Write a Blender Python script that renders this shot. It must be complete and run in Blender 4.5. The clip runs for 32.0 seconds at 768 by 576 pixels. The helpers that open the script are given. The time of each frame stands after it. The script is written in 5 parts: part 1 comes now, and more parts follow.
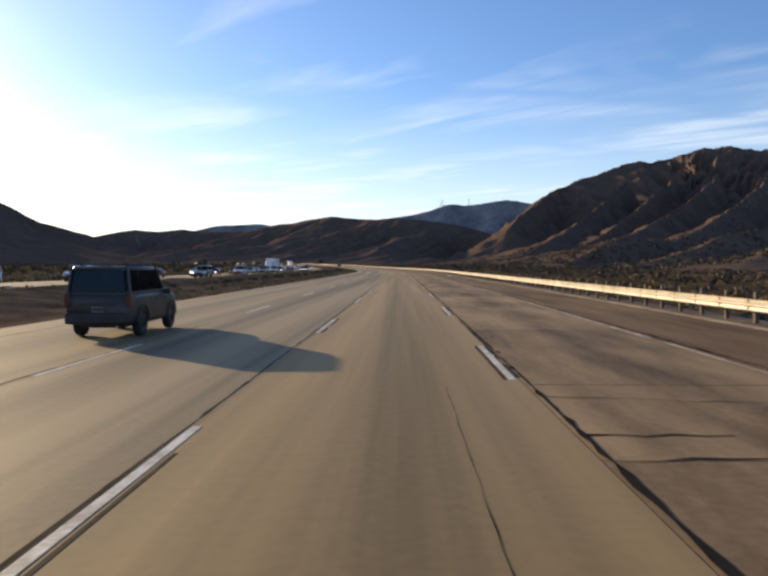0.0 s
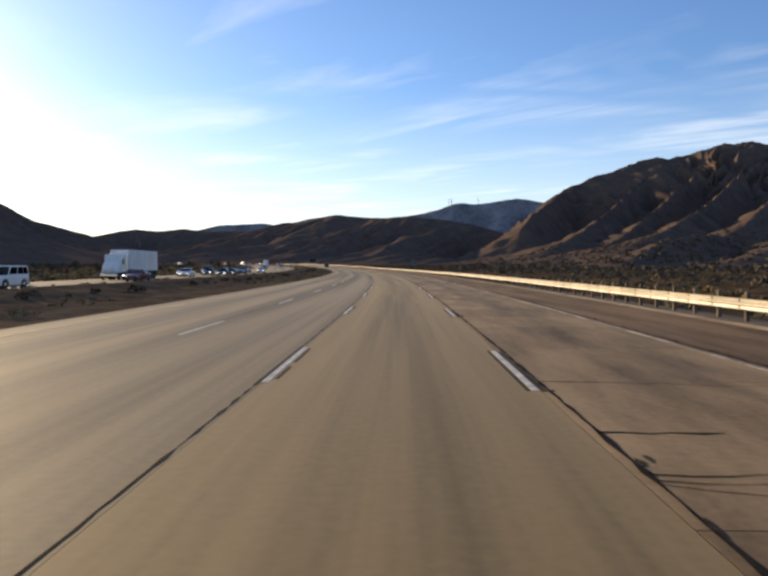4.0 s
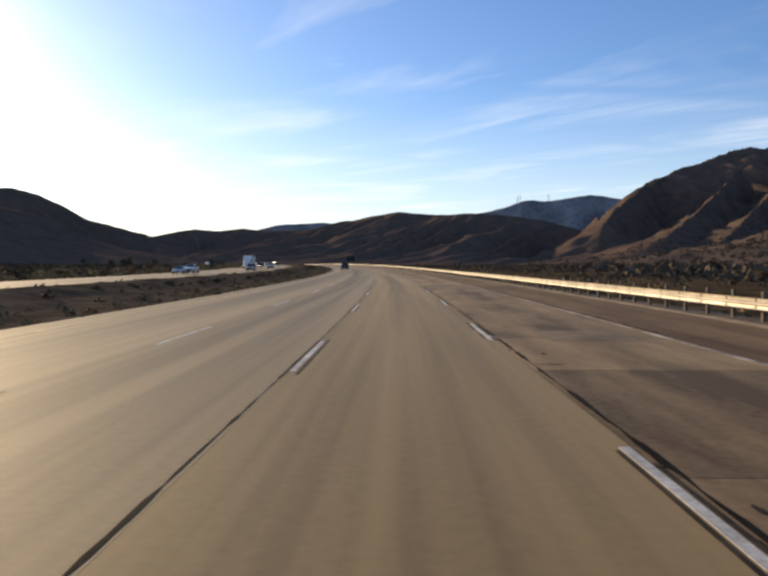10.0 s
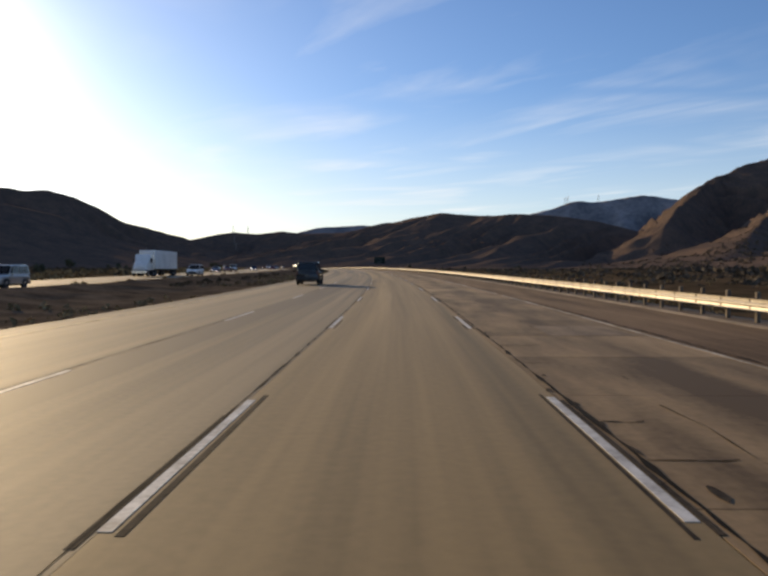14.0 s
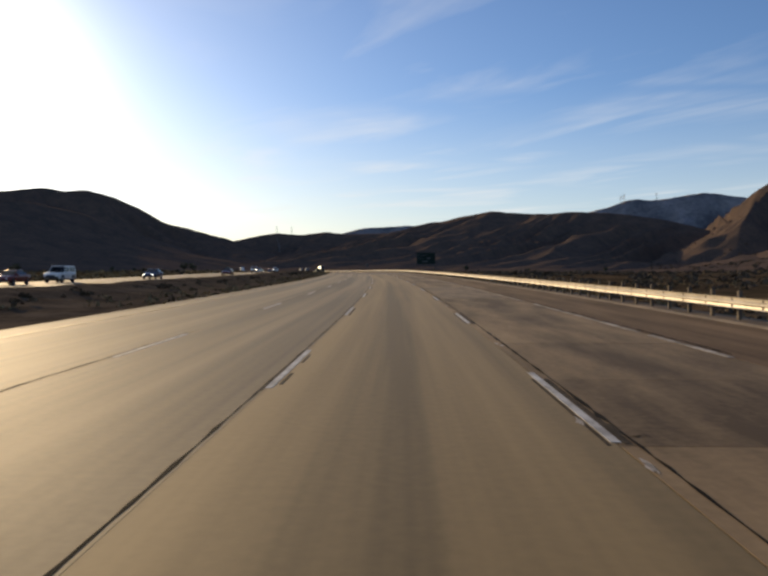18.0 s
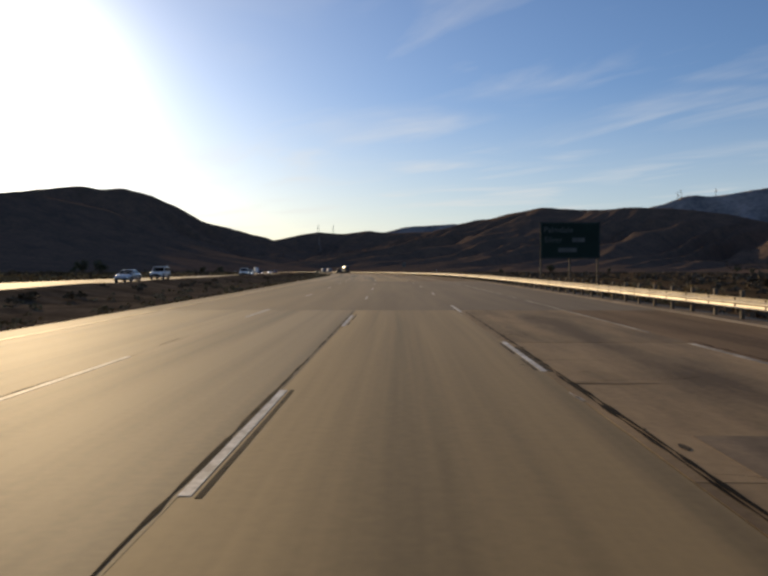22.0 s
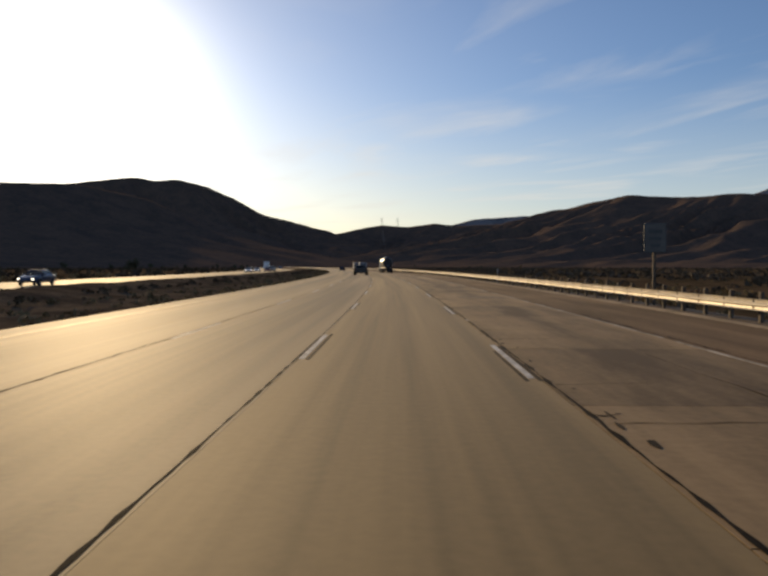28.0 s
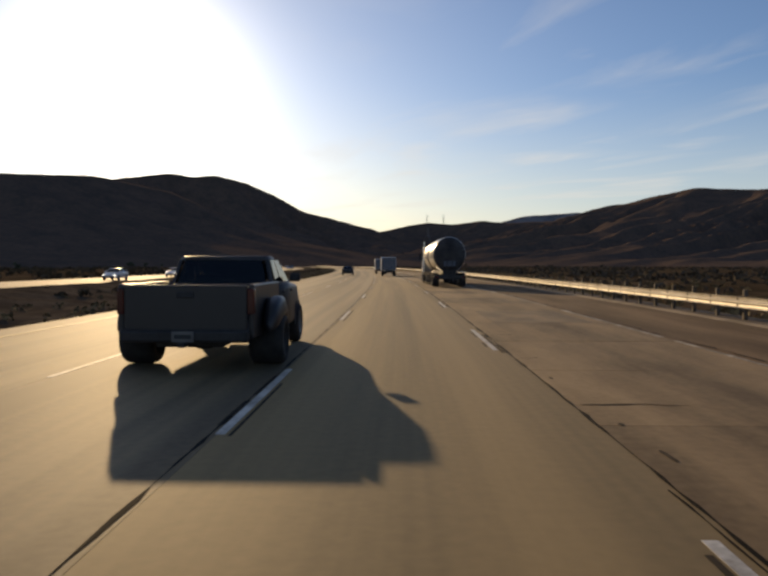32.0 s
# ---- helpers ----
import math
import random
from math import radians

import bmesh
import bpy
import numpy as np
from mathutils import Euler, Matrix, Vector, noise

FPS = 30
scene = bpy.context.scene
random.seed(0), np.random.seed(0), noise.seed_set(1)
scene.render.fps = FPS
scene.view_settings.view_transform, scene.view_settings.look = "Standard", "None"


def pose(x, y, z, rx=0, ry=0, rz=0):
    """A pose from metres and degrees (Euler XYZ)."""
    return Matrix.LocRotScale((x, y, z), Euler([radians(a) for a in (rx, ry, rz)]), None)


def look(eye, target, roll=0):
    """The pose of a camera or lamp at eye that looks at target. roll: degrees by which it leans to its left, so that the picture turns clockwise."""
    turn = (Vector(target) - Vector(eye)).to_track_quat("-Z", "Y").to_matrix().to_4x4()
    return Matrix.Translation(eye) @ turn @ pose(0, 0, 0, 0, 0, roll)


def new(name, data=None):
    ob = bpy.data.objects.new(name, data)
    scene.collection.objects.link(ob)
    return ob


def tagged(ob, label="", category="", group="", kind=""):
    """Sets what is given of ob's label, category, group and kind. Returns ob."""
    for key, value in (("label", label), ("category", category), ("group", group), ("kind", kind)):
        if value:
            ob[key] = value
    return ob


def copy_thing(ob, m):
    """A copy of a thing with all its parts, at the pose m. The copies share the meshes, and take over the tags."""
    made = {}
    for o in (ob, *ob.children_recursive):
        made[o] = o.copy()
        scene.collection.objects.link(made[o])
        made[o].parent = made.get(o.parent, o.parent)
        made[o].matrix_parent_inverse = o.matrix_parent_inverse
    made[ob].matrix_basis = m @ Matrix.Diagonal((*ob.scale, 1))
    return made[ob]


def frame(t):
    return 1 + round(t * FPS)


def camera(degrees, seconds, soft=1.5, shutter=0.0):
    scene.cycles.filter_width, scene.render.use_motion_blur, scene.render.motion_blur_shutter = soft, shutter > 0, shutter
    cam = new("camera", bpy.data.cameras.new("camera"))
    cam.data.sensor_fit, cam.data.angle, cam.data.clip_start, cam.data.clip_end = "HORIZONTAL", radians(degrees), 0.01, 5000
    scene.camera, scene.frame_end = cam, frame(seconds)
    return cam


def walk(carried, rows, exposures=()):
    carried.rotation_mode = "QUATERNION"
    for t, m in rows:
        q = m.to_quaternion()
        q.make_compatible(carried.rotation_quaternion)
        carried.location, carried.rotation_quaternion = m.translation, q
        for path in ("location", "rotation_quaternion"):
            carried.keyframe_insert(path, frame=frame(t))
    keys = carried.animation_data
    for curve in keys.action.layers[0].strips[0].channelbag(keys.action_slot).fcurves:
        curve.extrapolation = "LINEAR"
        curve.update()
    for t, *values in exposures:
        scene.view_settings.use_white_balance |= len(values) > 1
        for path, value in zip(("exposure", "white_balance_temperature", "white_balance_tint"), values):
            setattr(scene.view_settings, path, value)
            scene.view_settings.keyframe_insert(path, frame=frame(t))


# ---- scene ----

# ---------------------------------------------------------------- the line of the road
# Direction of the carriageway (degrees to the left of +Y) at stations along it (metres).
STATIONS = [-400, 0, 62, 126, 189, 252, 345, 439, 534, 624, 716, 808, 900, 990, 1120, 1500, 2600]
TURNS = [0.0, 0.0, 0.3, 0.45, 1.97, 4.01, 6.19, 8.71, 11.4, 13.92, 16.41, 18.85, 21.58, 24.07, 27.2, 34.0, 40.0]
_S = np.arange(-400.0, 2601.0, 1.0)
_H = np.radians(np.interp(_S, STATIONS, TURNS))
_H = np.convolve(np.pad(_H, 20, mode="edge"), np.ones(41) / 41, mode="valid")
_X = np.concatenate([[0], np.cumsum(-np.sin(_H))[:-1]])
_Y = np.concatenate([[0], np.cumsum(np.cos(_H))[:-1]])
_X -= np.interp(0, _S, _X)
_Y -= np.interp(0, _S, _Y)
# Climb of the road in degrees at stations along it, and the height that it gains.
CLIMB = ([-400, 240, 345, 440, 485, 560, 640, 750, 790, 830, 1000, 2600], [0.0, 0.0, 0.12, 0.32, 0.43, 0.45, 0.40, 0.42, 0.14, 0.04, 0.0, 0.0])
_G = np.convolve(np.pad(np.interp(_S, *CLIMB), 15, mode="edge"), np.ones(31) / 31, mode="valid")
_Z = np.concatenate([[0], np.cumsum(np.tan(np.radians(_G)))[:-1]])


def turn(s):
    return float(np.interp(s, _S, _H))


def at(s, d=0.0, z=0.0):
    """The place at station s, d metres to the right of the middle lane's centre."""
    h = turn(s)
    return Vector((float(np.interp(s, _S, _X)) + math.cos(h) * d, float(np.interp(s, _S, _Y)) + math.sin(h) * d, z + float(np.interp(s, _S, _Z))))


def stand(s, d, z=0.0, spin=0.0):
    """The pose of a thing standing at station s, facing along the road, turned by spin degrees."""
    p = at(s, d, z)
    return pose(p.x, p.y, p.z, 0, 0, math.degrees(turn(s)) + spin)


# ---------------------------------------------------------------- the camera and its drive
EYE = 1.58
AIM = 1.46   # degrees by which the camera looks left of the road's line
cam = camera(54.3, 32.0, soft=2.8)
# seconds, station, offset to the right in the lane, tilt in degrees
DRIVE = [
    (0, 0.0, 0.22, -1.69), (1, 30.9, 0.21, -1.66), (2, 62.3, 0.2, -1.63), (3, 93.5, 0.12, -1.63),
    (4.5, 141.0, 0.06, -1.68), (6, 188.8, 0.0, -1.74), (7, 219.0, -0.07, -1.72), (8, 250.8, -0.13, -1.68),
    (9, 282.6, -0.17, -1.62), (10, 314.2, -0.17, -1.62), (11, 344.6, -0.14, -1.55), (12, 375.4, -0.1, -1.50),
    (13, 407.2, -0.05, -1.48), (14, 438.0, -0.03, -1.34), (15.5, 485.4, -0.04, -1.23), (17, 533.1, -0.06, -1.20),
    (18, 564.4, -0.08, -1.23), (19, 595.0, -0.12, -1.21), (20, 624.6, -0.16, -1.27), (21, 655.2, -0.23, -1.30),
    (22, 686.0, -0.3, -1.25), (23, 716.0, -0.34, -1.13), (24, 746.6, -0.32, -1.25), (25, 776.7, -0.25, -1.54),
    (26.5, 822.6, -0.18, -1.62), (28, 868.6, -0.11, -1.66), (29, 899.3, -0.09, -1.68), (30, 930.0, -0.1, -1.66),
    (31, 960.7, -0.1, -1.68), (32, 991.4, -0.1, -1.74)]
ROWS = []
for t, s, d, tilt in DRIVE:
    p = at(s, d, EYE)
    ROWS.append((t, pose(p.x, p.y, p.z, 90 + tilt, 0, math.degrees(turn(s)) + AIM)))
walk(cam, ROWS, [(0, 0.42, 7050, 10), (9, 0.34, 7050, 10), (14, 0.04, 7100, 10), (19, -0.18, 7250, 10), (25, -0.38, 7550, 10), (32, -0.36, 8000, 11)])

# ---------------------------------------------------------------- sky, sun
SUN_LEFT, SUN_UP = 44.3, 12.5
toward_sun = Vector((-math.sin(radians(SUN_LEFT)) * math.cos(radians(SUN_UP)),
                     math.cos(radians(SUN_LEFT)) * math.cos(radians(SUN_UP)), math.sin(radians(SUN_UP))))
sun_data = bpy.data.lights.new("sun", "SUN")
sun_data.energy, sun_data.angle, sun_data.color = 4.6, radians(0.6), (1.0, 0.76, 0.47)
sun = new("sun", sun_data)
sun.matrix_world = look(toward_sun * 100, (0, 0, 0))

world = bpy.data.worlds.new("sky")
scene.world = world
world.use_nodes = True
wn, wl = world.node_tree.nodes, world.node_tree.links
wn.clear()


def wnode(kind, **settings):
    n = wn.new(kind)
    for k, v in settings.items():
        n.inputs[k].default_value = v
    return n


def wmath(op, a, b=None):
    n = wn.new("ShaderNodeMath")
    n.operation = op
    for i, v in enumerate((a, b)):
        if v is None:
            continue
        if isinstance(v, (int, float)):
            n.inputs[i].default_value = v
        else:
            wl.new(v, n.inputs[i])
    return n.outputs[0]


sky = wn.new("ShaderNodeTexSky")
sky.sky_type, sky.sun_disc = "NISHITA", False
sky.sun_elevation, sky.sun_rotation = radians(SUN_UP), radians(-SUN_LEFT)
sky.altitude, sky.air_density, sky.dust_density, sky.ozone_density = 500, 1.0, 0.7, 3.5
coords = wn.new("ShaderNodeTexCoord")
# thin cirrus: streaks on a high plane
split = wn.new("ShaderNodeSeparateXYZ")
wl.new(coords.outputs["Generated"], split.inputs[0])
up = wmath("MAXIMUM", split.outputs["Z"], 0.03)
flat = wn.new("ShaderNodeCombineXYZ")
wl.new(wmath("DIVIDE", split.outputs["X"], up), flat.inputs[0])
wl.new(wmath("DIVIDE", split.outputs["Y"], up), flat.inputs[1])
place = wn.new("ShaderNodeMapping")
place.vector_type = "TEXTURE"
place.inputs["Location"].default_value = (0.6, 0.3, 0)
place.inputs["Rotation"].default_value = (0, 0, radians(46))
place.inputs["Scale"].default_value = (0.8, 2.8, 1)
wl.new(flat.outputs[0], place.inputs[0])
wisps = wnode("ShaderNodeTexNoise", Scale=0.9, Detail=8.0, Roughness=0.55, Distortion=0.5)
wl.new(place.outputs[0], wisps.inputs["Vector"])
cover = wn.new("ShaderNodeMapRange")
cover.inputs["From Min"].default_value, cover.inputs["From Max"].default_value = 0.46, 0.74
wl.new(wisps.outputs[0], cover.inputs[0])
# the bright aureole that thin cloud makes round the sun
facing = wn.new("ShaderNodeVectorMath")
facing.operation = "DOT_PRODUCT"
wl.new(coords.outputs["Generated"], facing.inputs[0])
facing.inputs[1].default_value = toward_sun
near_sun = wmath("MAXIMUM", facing.outputs["Value"], 0.0)
warm_side = wmath("POWER", near_sun, 7.0)
halo = wmath("ADD", wmath("MULTIPLY", wmath("POWER", near_sun, 160.0), 13.0), wmath("MULTIPLY", wmath("POWER", near_sun, 9.0), 0.36))
mixed = wn.new("ShaderNodeMix")
mixed.data_type = "RGBA"
patches = wnode("ShaderNodeTexNoise", Scale=0.55, Detail=3.0, Roughness=0.5, Distortion=0.8)
wl.new(flat.outputs[0], patches.inputs["Vector"])
gaps = wn.new("ShaderNodeMapRange")
gaps.inputs["From Min"].default_value, gaps.inputs["From Max"].default_value = 0.4, 0.62
wl.new(patches.outputs[0], gaps.inputs[0])
wl.new(wmath("MULTIPLY", wmath("MULTIPLY", cover.outputs[0], gaps.outputs[0]), 0.6), mixed.inputs["Factor"])
blue = wn.new("ShaderNodeMix")
blue.data_type, blue.blend_type = "RGBA", "MULTIPLY"
blue.inputs["Factor"].default_value = 1.0
blue.inputs["B"].default_value = (0.84, 0.94, 1.16, 1)
wl.new(sky.outputs[0], blue.inputs["A"])
# pale haze low over the horizon
low = wmath("SUBTRACT", 1.0, wmath("MULTIPLY", wmath("MAXIMUM", split.outputs["Z"], 0.0), 4.2))
low = wmath("MULTIPLY", wmath("POWER", wmath("MAXIMUM", low, 0.0), 1.5), 0.62)
hazy = wn.new("ShaderNodeMix")
hazy.data_type = "RGBA"
wl.new(low, hazy.inputs["Factor"])
wl.new(blue.outputs["Result"], hazy.inputs["A"])
pale = wn.new("ShaderNodeMix")
pale.data_type = "RGBA"
pale.inputs["A"].default_value, pale.inputs["B"].default_value = (6.6, 7.2, 7.6, 1), (9.6, 8.5, 5.8, 1)
wl.new(warm_side, pale.inputs["Factor"])
wl.new(pale.outputs["Result"], hazy.inputs["B"])
wl.new(hazy.outputs["Result"], mixed.inputs["A"])
mixed.inputs["B"].default_value = (7.0, 7.3, 7.8, 1)
glow = wn.new("ShaderNodeMix")
glow.data_type, glow.blend_type = "RGBA", "ADD"
glow.inputs["Factor"].default_value = 1.0
wl.new(mixed.outputs["Result"], glow.inputs["A"])
tint = wn.new("ShaderNodeMix")
tint.data_type, tint.blend_type = "RGBA", "MULTIPLY"
tint.inputs["Factor"].default_value = 1.0
tint.inputs["A"].default_value = (1.0, 0.95, 0.85, 1)
wl.new(halo, tint.inputs["B"])
wl.new(tint.outputs["Result"], glow.inputs["B"])
back = wnode("ShaderNodeBackground", Strength=0.132)
wl.new(glow.outputs["Result"], back.inputs["Color"])
wl.new(back.outputs[0], wn.new("ShaderNodeOutputWorld").inputs["Surface"])

# ---------------------------------------------------------------- materials


def material(name, low, high, size=1.0, rough=0.8, metal=0.0, bump=0.0, fine=0.0, detail=6.0, streak=None, spread=(0.35, 0.65), gloss=0.5, per_piece=0.0, speck=None, grain=0.45, tracks=()):
    """A surface whose colour wanders from low to high with a coarse and a fine grain, both in metres."""
    m = bpy.data.materials.new(name)
    m.use_nodes = True
    n, l = m.node_tree.nodes, m.node_tree.links
    bsdf = n["Principled BSDF"]
    bsdf.inputs["Roughness"].default_value, bsdf.inputs["Metallic"].default_value = rough, metal
    bsdf.inputs["Specular IOR Level"].default_value = gloss
    geo = n.new("ShaderNodeNewGeometry") if streak is None else n.new("ShaderNodeUVMap")
    where = geo.outputs["Position"] if streak is None else geo.outputs["UV"]
    if streak:
        mp = n.new("ShaderNodeMapping")
        mp.inputs["Scale"].default_value = (1 / streak[0], 1 / streak[1], 1)
        l.new(where, mp.inputs[0])
        coarse_in = mp.outputs[0]
    else:
        coarse_in = where
    coarse = n.new("ShaderNodeTexNoise")
    coarse.inputs["Scale"].default_value = 1.0 if streak else 1 / size
    coarse.inputs["Detail"].default_value, coarse.inputs["Roughness"].default_value = detail, 0.6
    l.new(coarse_in, coarse.inputs["Vector"])
    fine_tex = n.new("ShaderNodeTexNoise")
    fine_tex.inputs["Scale"].default_value = 1 / (fine or size * 0.08)
    fine_tex.inputs["Detail"].default_value = 4.0
    l.new(where, fine_tex.inputs["Vector"])
    add = n.new("ShaderNodeMath")
    add.operation = "MULTIPLY_ADD"
    l.new(fine_tex.outputs[0], add.inputs[0])
    add.inputs[1].default_value = grain
    l.new(coarse.outputs[0], add.inputs[2])
    value = add.outputs[0]
    if tracks:
        # darker bands of oil and rubber along the lanes: (offset across the road, half width, depth)
        side = n.new("ShaderNodeSeparateXYZ")
        l.new(where, side.inputs[0])
        for centre, half, depth in tracks:
            off = n.new("ShaderNodeMath")
            off.operation = "SUBTRACT"
            l.new(side.outputs[0], off.inputs[0])
            off.inputs[1].default_value = centre
            far = n.new("ShaderNodeMath")
            far.operation = "ABSOLUTE"
            l.new(off.outputs[0], far.inputs[0])
            band = n.new("ShaderNodeMapRange")
            band.interpolation_type = "SMOOTHSTEP"
            band.inputs["From Min"].default_value, band.inputs["From Max"].default_value = 0.0, half
            band.inputs["To Min"].default_value, band.inputs["To Max"].default_value = -depth, 0.0
            l.new(far.outputs[0], band.inputs[0])
            worn = n.new("ShaderNodeMath")
            worn.operation = "ADD"
            l.new(value, worn.inputs[0])
            l.new(band.outputs[0], worn.inputs[1])
            value = worn.outputs[0]
    if per_piece:
        info = n.new("ShaderNodeObjectInfo")
        more = n.new("ShaderNodeMath")
        more.operation = "MULTIPLY_ADD"
        l.new(info.outputs["Random"], more.inputs[0])
        more.inputs[1].default_value = per_piece
        l.new(value, more.inputs[2])
        value = more.outputs[0]
    ramp = n.new("ShaderNodeMapRange")
    ramp.inputs["From Min"].default_value, ramp.inputs["From Max"].default_value = spread[0] + grain / 2, spread[1] + grain / 2 + per_piece
    l.new(value, ramp.inputs[0])
    mix = n.new("ShaderNodeMix")
    mix.data_type = "RGBA"
    l.new(ramp.outputs[0], mix.inputs["Factor"])
    mix.inputs["A"].default_value, mix.inputs["B"].default_value = (*low, 1), (*high, 1)
    out = mix.outputs["Result"]
    if speck:
        cells = n.new("ShaderNodeTexVoronoi")
        cells.inputs["Scale"].default_value = 1 / speck[0]
        l.new(where, cells.inputs["Vector"])
        near = n.new("ShaderNodeMapRange")
        near.inputs["From Min"].default_value, near.inputs["From Max"].default_value = speck[1], speck[1] + 0.25
        l.new(cells.outputs["Distance"], near.inputs[0])
        mix2 = n.new("ShaderNodeMix")
        mix2.data_type = "RGBA"
        l.new(near.outputs[0], mix2.inputs["Factor"])
        mix2.inputs["A"].default_value = (*speck[2], 1)
        l.new(out, mix2.inputs["B"])
        out = mix2.outputs["Result"]
    l.new(out, bsdf.inputs["Base Color"])
    if bump:
        b = n.new("ShaderNodeBump")
        b.inputs["Distance"].default_value = bump
        b.inputs["Strength"].default_value = 0.8
        l.new(value, b.inputs["Height"])
        l.new(b.outputs[0], bsdf.inputs["Normal"])
    return m


def lamp_material(name, colour, strength):
    m = bpy.data.materials.new(name)
    m.use_nodes = True
    b = m.node_tree.nodes["Principled BSDF"]
    b.inputs["Base Color"].default_value = (*colour, 1)
    b.inputs["Roughness"].default_value = 0.2
    b.inputs["Emission Color"].default_value, b.inputs["Emission Strength"].default_value = (*colour, 1), strength
    return m


CONCRETE = material("lane concrete", (0.088, 0.066, 0.037), (0.262, 0.196, 0.106), streak=(1.3, 110.0), fine=0.1, rough=0.76, gloss=0.34, detail=3.5, spread=(0.36, 0.6), grain=0.12, tracks=((-4.35, 1.0, 0.1), (-7.7, 0.9, 0.08)))
CONCRETE_TAN = material("warm tan lane concrete", (0.125, 0.087, 0.037), (0.335, 0.23, 0.1), streak=(1.1, 70.0), fine=0.12, rough=0.78, gloss=0.34, detail=4.0, spread=(0.27, 0.66), grain=0.14, tracks=((0.0, 1.0, 0.1),))
CONCRETE_OLD = material("old lane concrete", (0.088, 0.056, 0.027), (0.36, 0.245, 0.126), streak=(0.9, 5.0), fine=0.12, rough=0.82, gloss=0.2, per_piece=0.22, grain=0.26, tracks=((3.9, 1.1, 0.16),))
DECK = material("bridge deck concrete", (0.095, 0.07, 0.043), (0.165, 0.122, 0.076), streak=(2.0, 40.0), fine=0.1, rough=0.85, gloss=0.3, grain=0.2)
ASPHALT = material("shoulder asphalt", (0.09, 0.055, 0.029), (0.215, 0.136, 0.073), streak=(1.2, 12.0), fine=0.12, rough=0.92, gloss=0.12, grain=0.25)
DIRT = material("verge dirt", (0.09, 0.066, 0.045), (0.21, 0.155, 0.10), size=3.0, fine=0.2, rough=0.95, bump=0.03, gloss=0.1)
PATCH = material("grey asphalt patch", (0.095, 0.066, 0.039), (0.235, 0.162, 0.094), streak=(0.9, 3.0), fine=0.1, rough=0.88, gloss=0.3, grain=0.25)
TAR = material("old tar strip", (0.018, 0.014, 0.011), (0.07, 0.053, 0.036), size=1.0, fine=0.1, rough=0.95, gloss=0.1)
FILLER = material("pale concrete filler", (0.24, 0.2, 0.15), (0.5, 0.44, 0.36), size=0.3, fine=0.04, rough=0.9, gloss=0.2)
SAND = material("pale sandy gravel", (0.22, 0.165, 0.105), (0.44, 0.34, 0.225), size=1.6, fine=0.08, rough=0.95, bump=0.01, gloss=0.1)
MEDIAN_DIRT = material("dark median dirt", (0.058, 0.045, 0.033), (0.135, 0.104, 0.074), size=2.0, fine=0.2, rough=1.0, gloss=0.0)
PLAIN = material("valley scrub", (0.055, 0.039, 0.024), (0.14, 0.096, 0.058), size=45.0, fine=4.0, rough=1.0, bump=0.4, gloss=0.0, speck=(3.2, 0.25, (0.042, 0.035, 0.021)))
HILL = material("chaparral slope", (0.086, 0.068, 0.058), (0.142, 0.099, 0.076), size=38.0, fine=6.0, rough=1.0, bump=0.8, gloss=0.0, grain=0.7, spread=(0.3, 0.72))
# Bluer and paler than HILL: aerial haze is put into this base colour.
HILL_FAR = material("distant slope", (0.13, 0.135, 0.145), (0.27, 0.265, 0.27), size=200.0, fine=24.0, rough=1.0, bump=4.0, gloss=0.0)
PAINT = material("worn white paint", (0.3, 0.28, 0.24), (0.62, 0.6, 0.54), size=0.5, fine=0.06, rough=0.7, bump=0.001)
PAINT_FAINT = material("almost worn off white paint", (0.15, 0.12, 0.082), (0.46, 0.42, 0.35), size=1.4, fine=0.14, rough=0.75, spread=(0.44, 0.68))
PAINT_YELLOW = material("worn yellow paint", (0.2, 0.15, 0.07), (0.42, 0.3, 0.12), size=1.5, fine=0.06, rough=0.7)
SEAL = material("crack sealant", (0.007, 0.006, 0.005), (0.022, 0.019, 0.016), size=1.2, fine=0.1, rough=0.95, gloss=0.05)
GALV = material("galvanised steel", (0.40, 0.36, 0.29), (0.60, 0.55, 0.45), size=1.5, fine=0.1, rough=0.55, metal=0.25)
TIMBER = material("weathered timber post", (0.06, 0.046, 0.033), (0.15, 0.115, 0.08), size=0.3, fine=0.03, rough=0.9, bump=0.004)
BRUSH = material("dry brush", (0.052, 0.041, 0.026), (0.145, 0.105, 0.064), size=1.6, fine=0.2, rough=1.0, gloss=0.1)
BRUSH_SLOPE = material("chaparral leaves", (0.075, 0.06, 0.042), (0.15, 0.115, 0.08), size=3.0, fine=0.4, rough=1.0, gloss=0.1)
BRUSH_GOLD = material("golden dry grass", (0.15, 0.10, 0.045), (0.36, 0.25, 0.12), size=1.6, fine=0.2, rough=1.0, gloss=0.1)
BRUSH_PALE = material("pale dry brush", (0.09, 0.07, 0.035), (0.26, 0.20, 0.11), size=1.6, fine=0.2, rough=1.0, gloss=0.1)
BARK = material("bark", (0.05, 0.037, 0.025), (0.12, 0.09, 0.06), size=0.3, fine=0.05, rough=0.95, bump=0.01)
LEAF = material("evergreen leaves", (0.02, 0.028, 0.012), (0.06, 0.07, 0.03), size=1.0, fine=0.2, rough=0.8)
GLASS = material("tinted car glass", (0.012, 0.014, 0.016), (0.018, 0.021, 0.024), size=2.0, rough=0.06, gloss=0.6, grain=0.02)


